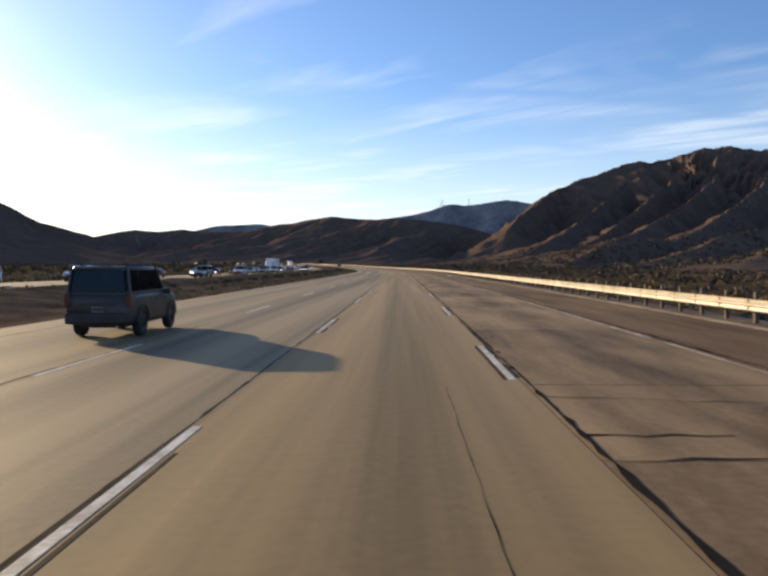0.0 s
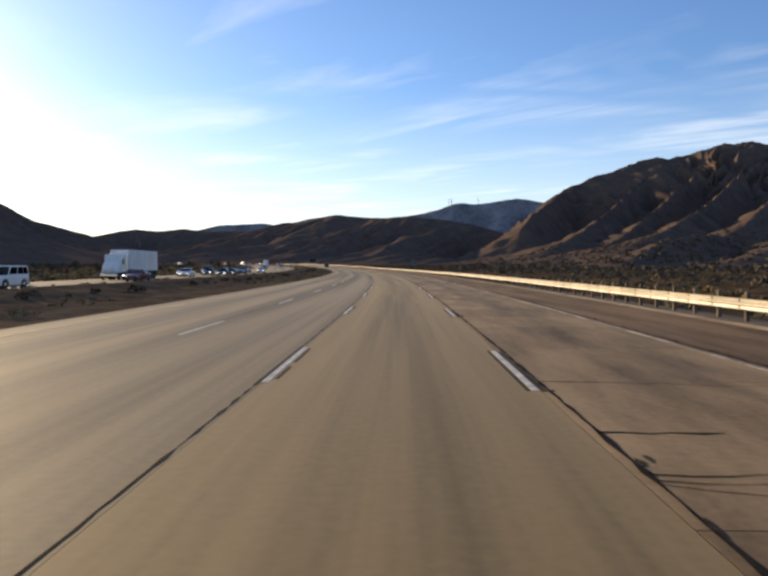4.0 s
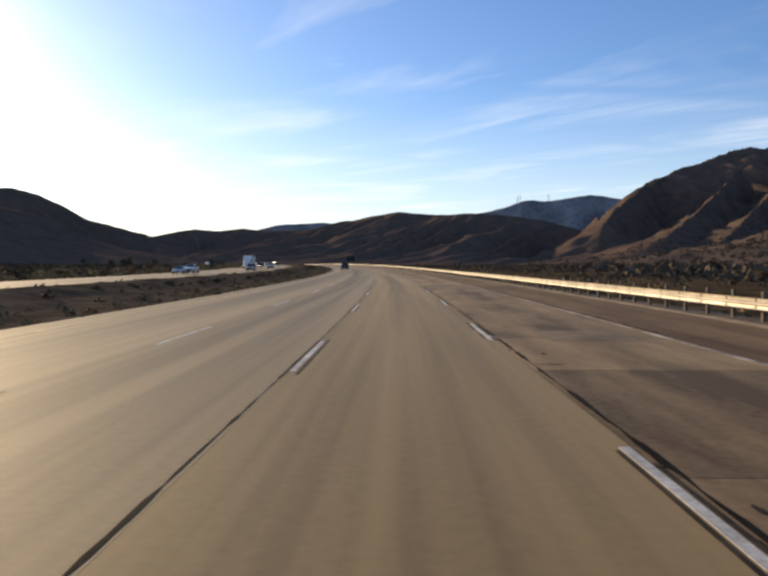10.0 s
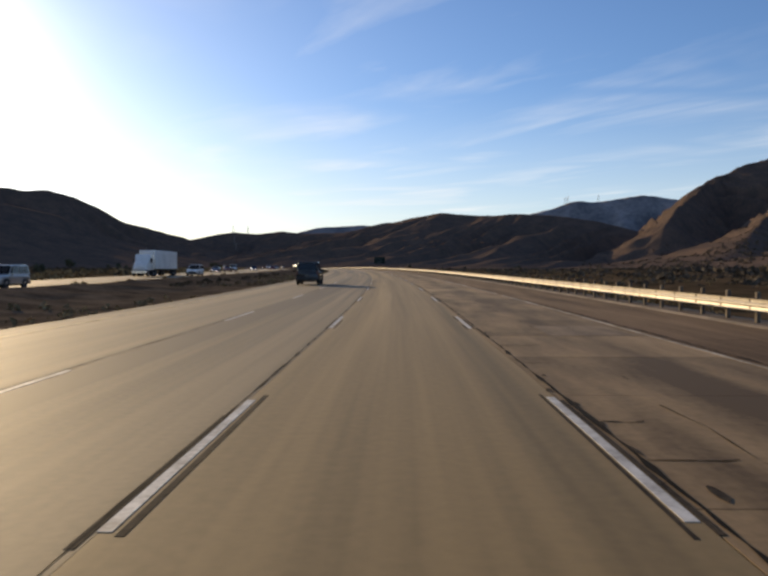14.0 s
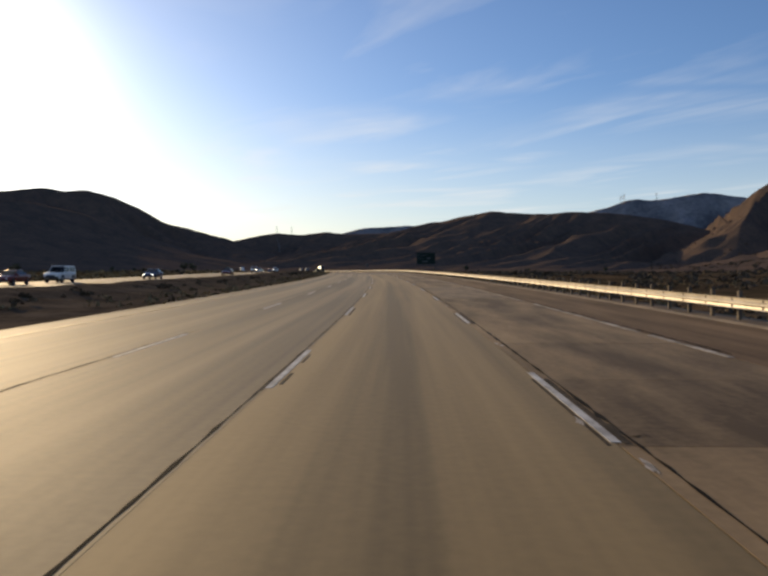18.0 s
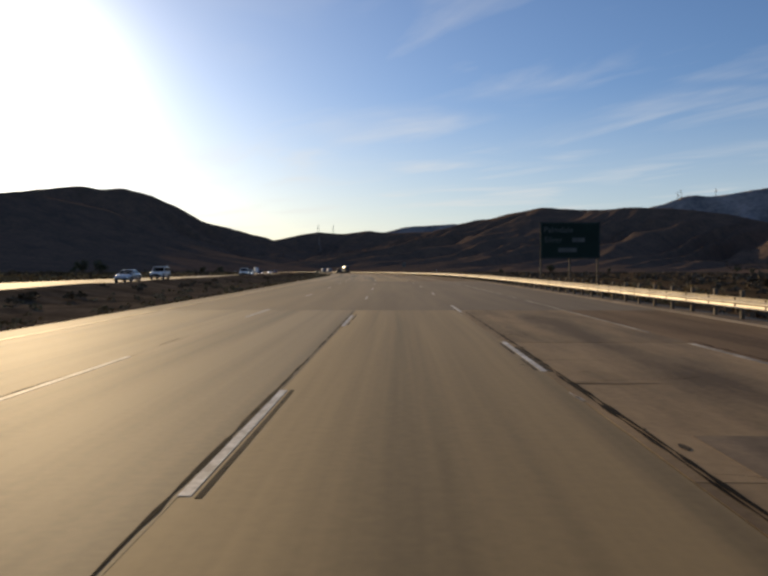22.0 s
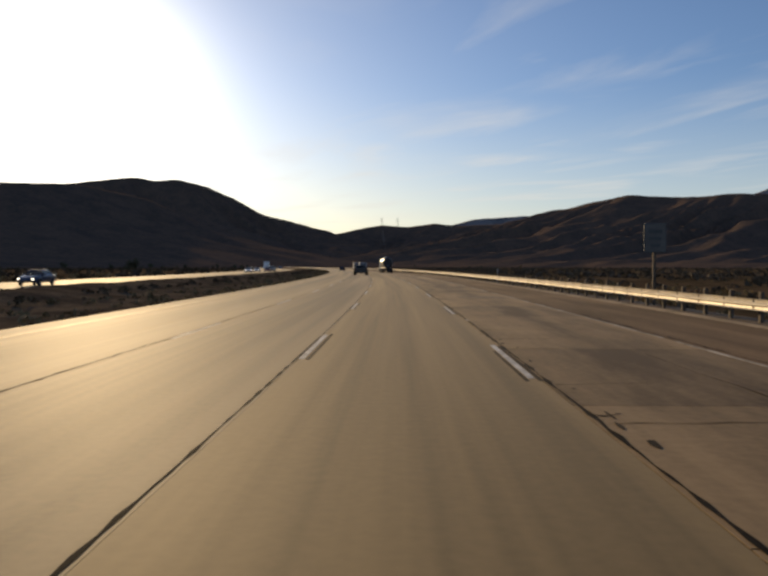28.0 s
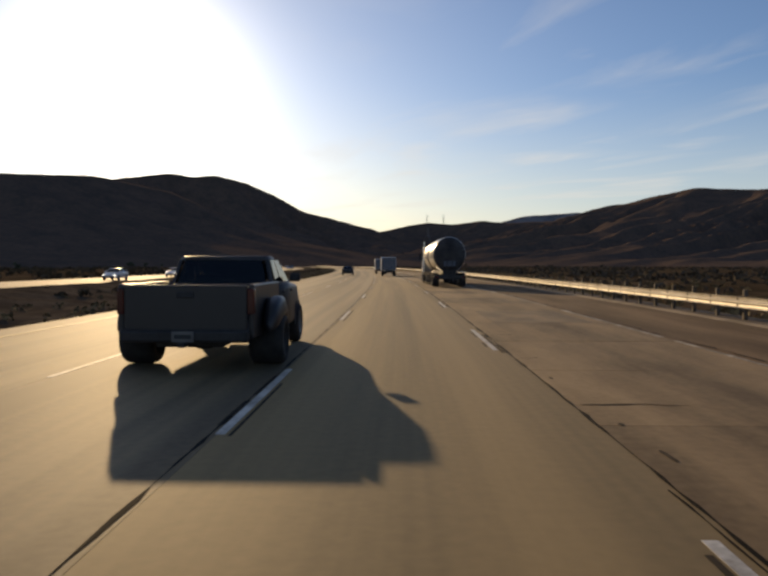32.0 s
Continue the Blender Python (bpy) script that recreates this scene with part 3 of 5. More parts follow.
def dashes(line, line_d, first, last, opposite=False):
    top = tagged(new("lane_line"), "broken white lane line with worn paint dashes", "road marking", kind="structure")
    k = int((first - 18.1) // PERIOD)
    while True:
        begin = k * PERIOD + 18.1
        k += 1
        if not opposite:
            begin += float(np.interp(begin, *DRIFT[line]))
        if begin > last:
            break
        if begin < first:
            continue
        if B0 < begin < B1:
            begin += 1.6
        d = line_d + (stray(begin) if line == "right" else 0.0)
        me = slab("dash", begin, begin + DASH * (0.66 if B0 < begin < B1 else 1), d - 0.048, d + 0.048, -0.195 if opposite else 0.005, 0.006, PAINT, 2.2)
        ob = new("dash", me)
        ob.parent = top
        if not opposite and begin < 1100 and not B0 - 4 < begin < B1:
            for d0, d1 in BORDERS[line]:
                pieces = [(-rnd.uniform(0.0, 0.4), rnd.uniform(2.9, 4.8))] if rnd.random() < 0.7 else [(rnd.uniform(-0.3, 0.6), rnd.uniform(1.2, 1.9)), (rnd.uniform(2.1, 2.6), rnd.uniform(3.6, 4.9))]
                for a, b in pieces:
                    thin = rnd.uniform(0.0, 0.03)
                    rim = new("tar_strip", slab("tar_strip", begin + a, begin + b, d + d0 + (thin if d0 < 0 else 0.0), d + d1 - (thin if d0 > 0 else 0.0), 0.003, 0.004, TAR, 1.5))
                    rim.parent = top
    return top


dashes("left", -1.8, -100, 1500)
dashes("right", 1.76, -100, 1500)
dashes("far", L2, -100, 1500)
for d in (-27.4, -31.0, -34.6):
    dashes("opposite", d, -200, 1300, True)
for d, mat, label in ((L3, PAINT_YELLOW, "solid faded yellow edge line"), (-38.3, PAINT, "solid white edge line of the opposite carriageway"), (-23.8, PAINT_YELLOW, "solid yellow edge line of the opposite carriageway")):
    structure("edge_line", slab("edge_line", -120, ROAD_END, d - 0.08, d + 0.08, 0.006 if d > -20 else -0.194, 0.007, mat, 6), label, "road marking")
# the outer edge line is worn away in places
outer_line = tagged(new("edge_line"), "worn white edge line with gaps along the outer lane", "road marking", kind="structure")
rnd = random.Random(21)
s = -60.0
while s < 1500.0:
    length = rnd.uniform(2.0, 16.0)
    wide = rnd.choice((0.04, 0.055, 0.065))
    stripe = new("stripe", slab("stripe", s, s + length, R2 - 0.04 - wide, R2 - 0.04 + wide, 0.006, 0.007, PAINT_FAINT, 4))
    stripe.parent = outer_line
    s += length + rnd.choice((0.02, 0.2, 0.8, 2.5))

# sealed cracks along the seams and across the slabs
rnd = random.Random(5)


def crack(points, width, top=0.0035):
    verts, faces = [], []
    for i, (s, d) in enumerate(points):
        w = width * rnd.choice((0.3, 0.6, 0.8, 1.0, 1.0, 1.5, 2.0))
        along = i < len(points) - 1 and abs(points[i + 1][0] - s) > abs(points[i + 1][1] - d) or i == len(points) - 1 and abs(points[i - 1][0] - s) > abs(points[i - 1][1] - d)
        for side in (-w, w):
            p = at(s, d + side, top) if along else at(s + side, d, top)
            verts.append(p)
    for i in range(len(points) - 1):
        a = i * 2
        faces.append((a, a + 1, a + 3, a + 2))
    return verts, faces


def crack_set(name, label, lines):
    verts, faces = [], []
    for points, width in lines:
        v, f = crack(points, width)
        faces += [tuple(i + len(verts) for i in q) for q in f]
        verts += v
    return tagged(new(name, raw_mesh(name, verts, faces, SEAL)), label, "road crack", kind="stuff")


def seam(d, s0, s1, width, wander, keep):
    out, s, run = [], s0, []
    while s < s1:
        if (B0 - 1 < s < B1 + 1) or noise.noise((s * 0.05, d, 2)) > keep:
            if len(run) > 2:
                out.append((run, width))
            run = []
        else:
            run.append((s, d + (stray(s) if 1.5 < d < 2.2 else 0.0) + wander * 0.6 * noise.noise((s * 0.5, d, 7)) + wander * noise.noise((s * 2.3, d, 1))))
        s += 0.33
    if len(run) > 2:
        out.append((run, width))
    return out


crack_set("seam_crack", "dark sealed seams along the lane joints", seam(-1.89, -60, 1300, 0.013, 0.014, 0.5) + seam(1.93, -60, 1300, 0.021, 0.02, 0.85) + seam(1.875, -60, 1300, 0.014, 0.02, -0.12) + seam(L2 - 0.09, -60, 1300, 0.014, 0.03, 0.1) + seam(R2 + 0.17, -60, 1300, 0.03, 0.07, 0.3))
across = []
for _ in range(190):
    s = rnd.uniform(-40, 1250)
    if B0 - 2 < s < B1 + 2:
        continue
    where = rnd.random()
    d0, d1 = (1.95, rnd.uniform(3.2, 5.5)) if where < 0.7 else (5.6, 8.5)
    slant = rnd.uniform(-0.8, 0.8)
    n = max(4, int((d1 - d0) / 0.3))
    across.append(([(s + slant * i / n + 0.16 * noise.noise((i * 0.7, s, 3)), d0 + (d1 - d0) * i / n) for i in range(n + 1)], rnd.uniform(0.006, 0.015)))
for _ in range(26):
    s, d = rnd.uniform(-40, 1250), rnd.choice((2.9, 3.4, 4.3, 4.9))
    if B0 - 12 < s < B1 + 2:
        continue
    across.append(([(s + i * 0.6, d + 0.09 * noise.noise((i * 0.5, s, 5))) for i in range(rnd.randint(6, 20))], 0.006))
for _ in range(260):
    s = rnd.uniform(-40, 1250)
    if not B0 - 2 < s < B1 + 2:
        d1 = 1.93 + rnd.choice((-0.35, -0.2, 0.3, 0.5, 0.8, 1.2))
        n = 5
        across.append(([(s + 0.12 * noise.noise((i * 0.9, s, 8)), 1.93 + (d1 - 1.93) * i / n) for i in range(n + 1)], 0.016))
# the cracks that stand out most, from the seam out into the slabs
for s, d1 in ((7.0, 3.3), (37.6, 4.8), (40.4, 5.3), (58.3, 5.3), (72.7, 3.4), (74.7, 4.4), (187.3, 2.9), (196.0, 2.7), (542.4, 2.6), (632.6, 2.7), (696.1, 3.2), (939.3, 2.8)):
    n = max(5, int((d1 - 1.9) / 0.25))
    across.append(([(s + 0.1 * noise.noise((i * 0.8, s, 2)), 1.93 + (d1 - 1.93) * i / n) for i in range(n + 1)], 0.019))
across += seam(0.78, -20, 400, 0.0025, 0.02, -0.24)
crack_set("slab_crack", "dark tar-filled cracks across the slabs", across)

# chipped edges and tar spots beside the seam of the outer lane
spot_v, spot_f = [], []
for _ in range(420):
    s = rnd.uniform(-30, 1200)
    if B0 - 2 < s < B1 + 2:
        continue
    d = 1.95 + rnd.choice((-0.16, 0.1, 0.16, 0.22)) * rnd.random() if rnd.random() < 0.7 else rnd.uniform(2.2, 8.2)
    n, first = rnd.randint(7, 10), len(spot_v)
    long, wide = rnd.uniform(0.05, 0.26), rnd.uniform(0.015, 0.06)
    for k in range(n):
        a, q = 2 * math.pi * k / n, rnd.uniform(0.55, 1.15)
        spot_v.append(at(s + long * q * math.cos(a), d + wide * q * math.sin(a), 0.0042))
    spot_f.append(tuple(range(first, first + n)))
tagged(new("tar_spot", raw_mesh("tar_spot", spot_v, spot_f, TAR)), "dark chipped spots and tar blots on the slabs", "road stain", kind="stuff")

# spalled concrete with pale filler beside the outer seam
spall_v, spall_f = [], []
places = [(46.1, 1.83), (73.3, 1.76), (187.3, 1.67), (195.6, 1.83), (201.3, 1.81), (355.5, 1.84), (382.5, 1.88), (540.6, 1.74), (695.1, 1.8)]
places += [(rnd.uniform(0, 1150), rnd.uniform(1.72, 1.92)) for _ in range(60)]
for s, d in places:
    if B0 - 2 < s < B1 + 2:
        continue
    for _ in range(3):
        n, first = rnd.randint(7, 10), len(spall_v)
        s1, d1, long, wide = s + rnd.uniform(-0.3, 0.3), d + rnd.uniform(-0.05, 0.05), rnd.uniform(0.1, 0.3), rnd.uniform(0.02, 0.05)
        for k in range(n):
            a, q = 2 * math.pi * k / n, rnd.uniform(0.5, 1.2)
            spall_v.append(at(s1 + long * q * math.cos(a), d1 + wide * q * math.sin(a), 0.0046))
        spall_f.append(tuple(range(first, first + n)))
tagged(new("spall", raw_mesh("spall", spall_v, spall_f, FILLER)), "pale filler in chipped concrete along the seam", "road stain", kind="stuff")

# asphalt patches in the outer lane
for s, length, d0, d1 in ((44, 5.0, 3.4, 5.3), (109, 2.6, 2.0, 3.6), (171, 4.2, 2.6, 5.2), (187.5, 8.0, 2.0, 5.3), (228, 3.0, 2.1, 3.3), (259, 19.0, 2.4, 5.45), (330, 2.4, 3.0, 5.0), (362, 8.4, 2.1, 5.4), (401.1, 4.5, 2.0, 5.45),
                          (455, 2.8, 3.4, 5.3), (560, 3.5, 2.2, 4.8), (601, 20.0, 2.1, 5.45), (690, 3.0, 2.4, 3.8), (800, 4.5, 2.0, 4.4), (905, 3.2, 3.0, 5.2), (960, 4.0, 2.2, 3.9), (1012, 5.5, 2.5, 5.2)):
    structure("road_patch", slab("road_patch", s, s + length, d0, d1, 0.003, 0.004, PATCH, 1.5), "dark asphalt patch in the outer lane", "road patch")

# ---------------------------------------------------------------- guard rails
WAVE = [(0.0, 0.325), (-0.066, 0.355), (-0.078, 0.425), (-0.002, 0.475), (-0.002, 0.51), (-0.078, 0.56), (-0.066, 0.63), (0.0, 0.66)]


def guard_rail(d, side, s0, s1, parts_to, label, steel):
    """A corrugated beam on timber posts; side is -1 when its face looks to the left."""
    top = thing("guard_rail", label, "guard rail")
    shape = [(d - side * x, z) for x, z in WAVE]
    shape = shape + [(dd + side * 0.006, z) for dd, z in reversed(shape)]
    pitch, s = 3.81, s0
    rest_v, rest_f = [], []
    while s < s1:
        end = s + pitch - 0.01
        if s < parts_to:
            ob = new("beam", sweep("beam", s, end, pitch, shape, steel, closed=True))
            ob.parent = top
        else:
            end = s + pitch * 6 - 0.01
            ob = new("beam", sweep("beam", s, end, pitch, shape, steel, closed=True))
            ob.parent = top
            s += pitch * 5
        s += pitch
    post = mesh_of("post", box(-0.055, 0.055, -0.075, 0.075, -0.35, 0.84, 0.012, 1), TIMBER)
    block = mesh_of("spacer", box(-0.07, 0.07, -0.06, 0.06, 0.34, 0.65, 0.01, 1), TIMBER)
    n = 0
    s = s0 + 0.4
    many_v, many_f = [], []
    while s < s1:
        m = stand(s, d + side * 0.3)
        if n < 290 and s < parts_to:
            for me, off in ((post, 0.0), (block, -side * 0.165)):
                ob = new(me.name, me)
                ob.parent = top
                ob.matrix_basis = m @ Matrix.Translation((off, 0, 0))
            n += 1
        else:
            for me in (post, block):
                off = 0.0 if me is post else -side * 0.165
                base = len(many_v)
                many_v += [m @ (v.co + Vector((off, 0, 0))) for v in me.vertices]
                many_f += [tuple(i + base for i in p.vertices) for p in me.polygons]
        s += 3.81 / 2 if s < parts_to else 3.81
    if many_v:
        ob = tagged(new("far_post", raw_mesh("far_post", many_v, many_f, TIMBER)), kind="stuff")
        ob.parent = top
    return top


guard_rail(RAIL_D, 1, -40.0, 1900.0, 1080.0, "galvanised corrugated guard rail on timber posts along the outer verge", GALV)

# ---------------------------------------------------------------- vehicles


def ring_loft(stations, sides=4):
    """A body from cross-sections (y, half width low, half width high, z low, z high) with rounded corners."""
    bm = bmesh.new()
    rings = []
    for y, wl_, wh, z0, z1 in stations:
        ring = []
        r = min(0.12, (z1 - z0) * 0.28)
        corners = ((wl_, z0, -90), (wh, z1, 0), (-wh, z1, 90), (-wl_, z0, 180))
        for x, z, a0 in corners:
            sx, sz = (1 if x > 0 else -1), (1 if z == z1 else -1)
            cx, cz = x - sx * r, z - sz * r
            for k in range(sides):
                a = radians(a0 + 90 * k / (sides - 1))
                ring.append(bm.verts.new((cx + r * math.cos(a), y, cz + r * math.sin(a))))
        rings.append(ring)
    n = len(rings[0])
    for a, b in zip(rings, rings[1:]):
        for i in range(n):
            bm.faces.new((a[i], a[(i + 1) % n], b[(i + 1) % n], b[i]))
    bm.faces.new(rings[0])
    bm.faces.new(rings[-1][::-1])
    bmesh.ops.recalc_face_normals(bm, faces=bm.faces[:])
    return bm


def strut(a, b, w, h):
    """A pillar of a cabin from a to b, w across the car and h along it, with softened edges."""
    a, b = Vector(a), Vector(b)
    bm = bmesh.new()
    low = [bm.verts.new(a + Vector((x * w, y * h, 0))) for x, y in ((-1, -1), (1, -1), (1, 1), (-1, 1))]
    high = [bm.verts.new(b + Vector((x * w, y * h, 0))) for x, y in ((-1, -1), (1, -1), (1, 1), (-1, 1))]
    for i in range(4):
        j = (i + 1) % 4
        bm.faces.new((low[i], low[j], high[j], high[i]))
    bm.faces.new(high)
    bm.faces.new(low[::-1])
    bmesh.ops.bevel(bm, geom=bm.edges[:], offset=0.012, segments=2, affect="EDGES", profile=0.5)
    return bm


def cabin(car, paint, g, posts, rear=True):
    """A greenhouse: base rectangle from b0 to b1 along the car, roof from t0 to t1, pillars at the fractions posts, seats inside."""
    b0, b1, t0, t1, wb, wt, zb, zt = g
    roof = ring_loft([(t0 - 0.04, wt - 0.12, wt - 0.12, zt - 0.1, zt - 0.02), (t0 + 0.08, wt + 0.02, wt - 0.02, zt - 0.11, zt), (t1 - 0.2, wt + 0.02, wt - 0.02, zt - 0.11, zt), (t1 + 0.05, wt - 0.04, wt - 0.06, zt - 0.12, zt - 0.04)])
    part("roof", roof, paint, car, smooth=True)
    for sx in (1, -1):
        for f in (0.0, *posts, 1.0):
            thick = 0.07 if f == 0.0 else 0.04
            part("pillar", strut((sx * (wb - 0.04), b0 + (b1 - b0) * f + (0.05 if f == 0 else 0), zb - 0.06), (sx * (wt - 0.02), t0 + (t1 - t0) * f + (0.05 if f == 0 else 0), zt - 0.06), 0.03, thick), paint, car)
        part("window_sill", strut((sx * (wb - 0.03), (b0 + b1) / 2, zb - 0.08), (sx * (wb - 0.05), (b0 + b1) / 2, zb + (zt - zb) * 0.14), 0.03, (b1 - b0) / 2 - 0.02), paint, car)
    part("tail_panel", strut((0, b0 + 0.04, zb - 0.08), (0, b0 + 0.06, zb + (zt - zb) * 0.12), wb - 0.06, 0.03), paint, car)
    rows = (0.42, 0.72) if rear else (0.45,)
    for f in rows:
        y = b0 + (b1 - b0) * f - 0.25
        for sx in (1, -1):
            seat = part("seat_back", strut((sx * 0.36, y + 0.1, zb - 0.2), (sx * 0.36, y - 0.06, zb + (zt - zb) * 0.42), 0.24, 0.06), SEAT, car, "dark cloth seat back")
            part("headrest", strut((sx * 0.36, y - 0.05, zb + (zt - zb) * 0.45), (sx * 0.36, y - 0.07, zb + (zt - zb) * 0.7), 0.12, 0.045), SEAT, seat)
    part("dashboard", strut((0, b1 - 0.3, zb - 0.2), (0, b1 - 0.32, zb + 0.04), wb - 0.12, 0.16), SEAT, car)


def pane(a, b, c, d, inset=0.0, proud=0.012):
    """A thin sheet on the quad a b c d, drawn in by inset of its size and standing proud of it."""
    q = [Vector(p) for p in (a, b, c, d)]
    mid = sum(q, Vector()) / 4
    nrm = (q[1] - q[0]).cross(q[3] - q[0]).normalized()
    bm = bmesh.new()
    out = [bm.verts.new(p.lerp(mid, inset) + nrm * proud) for p in q]
    inn = [bm.verts.new(p.lerp(mid, inset) + nrm * (proud - 0.006)) for p in q]
    bm.faces.new(out)
    bm.faces.new(inn[::-1])
    for i in range(4):
        j = (i + 1) % 4
        bm.faces.new((out[j], out[i], inn[i], inn[j]))
    return bm


_wheels = {}


def wheel_at(parent, x, y, r, w, rim_mat=None):
    """A tyre with a dished, spoked rim; x is the outer face's side."""
    rim_mat = rim_mat or RIM
    key = (round(r, 3), round(w, 3), rim_mat.name)
    if key not in _wheels:
        bm = bmesh.new()
        prof = [(0.60, -0.5), (0.86, -0.5), (0.96, -0.42), (1.0, -0.25), (1.0, 0.25), (0.96, 0.42), (0.86, 0.5), (0.60, 0.5)]
        n = 28
        rings = [[bm.verts.new((k * w, r * q * math.cos(2 * math.pi * i / n), r * q * math.sin(2 * math.pi * i / n))) for q, k in prof] for i in range(n)]
        for i in range(n):
            a, b = rings[i], rings[(i + 1) % n]
            for j in range(len(prof)):
                bm.faces.new((a[j], a[(j + 1) % len(prof)], b[(j + 1) % len(prof)], b[j]))
        bmesh.ops.recalc_face_normals(bm, faces=bm.faces[:])
        tyre = mesh_of("tyre", bm, RUBBER, True)
        spokes = [tube((-0.30 * w, 0, 0), (0.30 * w, 0, 0), r * 0.2, r * 0.16, 14)]
        hoop = bmesh.new()
        m = 24
        pr = [(0.62, -0.46), (0.62, 0.46), (0.54, 0.40), (0.54, -0.40)]
        rr = [[hoop.verts.new((k * w, r * q * math.cos(2 * math.pi * i / m), r * q * math.sin(2 * math.pi * i / m))) for q, k in pr] for i in range(m)]
        for i in range(m):
            a, b = rr[i], rr[(i + 1) % m]
            for j in range(4):
                hoop.faces.new((a[j], a[(j + 1) % 4], b[(j + 1) % 4], b[j]))
        bmesh.ops.recalc_face_normals(hoop, faces=hoop.faces[:])
        spokes.append(hoop)
        for i in range(5):
            a = 2 * math.pi * i / 5
            bm2 = box(-0.12 * w, 0.24 * w, r * 0.1, r * 0.58, -r * 0.07, r * 0.07, 0.01, 1)
            bmesh.ops.transform(bm2, matrix=Matrix.Rotation(a, 4, "X"), verts=bm2.verts[:])
            spokes.append(bm2)
        rim = mesh_of("rim", joined(*spokes), rim_mat)
        _wheels[key] = (tyre, rim)
    tyre, rim = _wheels[key]
    hub = new("wheel")
    hub.parent = parent
    hub.matrix_basis = pose(x, y, r, 0, 0, 0 if x > 0 else 180)
    for me in (tyre, rim):
        ob = new(me.name, me)
        ob.parent = hub
    return hub


def arch(parent, x, y, r):
    """The dark lip of a wheel arch."""
    bm = bmesh.new()
    n = 16
    sx = 1 if x > 0 else -1
    rows = []
    for i in range(n + 1):
        a = math.pi * i / n
        rows.append([bm.verts.new((x + sx * o, y + q * r * math.cos(a), r * 0.95 + q * r * math.sin(a) * 0.98)) for q, o in ((1.06, 0.0), (1.06, 0.022), (1.2, 0.022), (1.22, 0.0))])
    for a, b in zip(rows, rows[1:]):
        for j in range(3):
            bm.faces.new((a[j], a[j + 1], b[j + 1], b[j]))
    bmesh.ops.recalc_face_normals(bm, faces=bm.faces[:])
    part("wheel_arch", bm, TRIM, parent)


def side_windows(parent, b0, b1, t0, t1, wb, wt, zb, zt, cuts, dark=True):
    """Windows between the pillars of both flanks; cuts are the fractions where pillars stand."""
    for sx in (1, -1):
        for k, (f0, f1) in enumerate(cuts):
            lo, hi = 0.14, 0.86
            pts = []
            for f, h in ((f0, lo), (f1, lo), (f1, hi), (f0, hi)):
                y = (b0 + (b1 - b0) * f) * (1 - h) + (t0 + (t1 - t0) * f) * h
                x = wb * (1 - h) + wt * h
                pts.append((sx * x, y, zb + (zt - zb) * h))
            if sx < 0:
                pts = [pts[1], pts[0], pts[3], pts[2]]
            part("side_window", pane(*pts), GLASS_DARK if dark and k < len(cuts) - 1 else GLASS_CLEAR, parent)


def end_windows(parent, b0, b1, t0, t1, wb, wt, zb, zt, dark=True):
    def quad(yb, yt, flip):
        pts = []
        for x, h in ((-0.86, 0.12), (0.86, 0.12), (0.84, 0.88), (-0.84, 0.88)):
            pts.append((x * (wb * (1 - h) + wt * h), yb * (1 - h) + yt * h, zb + (zt - zb) * h))
        return [pts[1], pts[0], pts[3], pts[2]] if flip else pts
    part("rear_window", pane(*quad(b0, t0, False)), GLASS_DARK if dark else GLASS_CLEAR, parent)
    part("windscreen", pane(*quad(b1, t1, True)), GLASS_CLEAR, parent)


def plate_on(parent, y, z, facing):
    p = part("number_plate", box(-0.16, 0.16, y - 0.008, y + 0.008, z - 0.08, z + 0.08, 0.004, 1), PLATE, parent, "white number plate")
    part("plate_bar", box(-0.12, 0.12, y - 0.003 + facing * 0.011, y + 0.003 + facing * 0.011, z - 0.03, z + 0.03), INK, p)


def mirrors(parent, x, y, z, mat):
    for sx in (1, -1):
        part("mirror", box(min(sx * x, sx * (x + 0.2)), max(sx * x, sx * (x + 0.2)), y - 0.06, y + 0.06, z - 0.08, z + 0.08, 0.03), mat, parent)


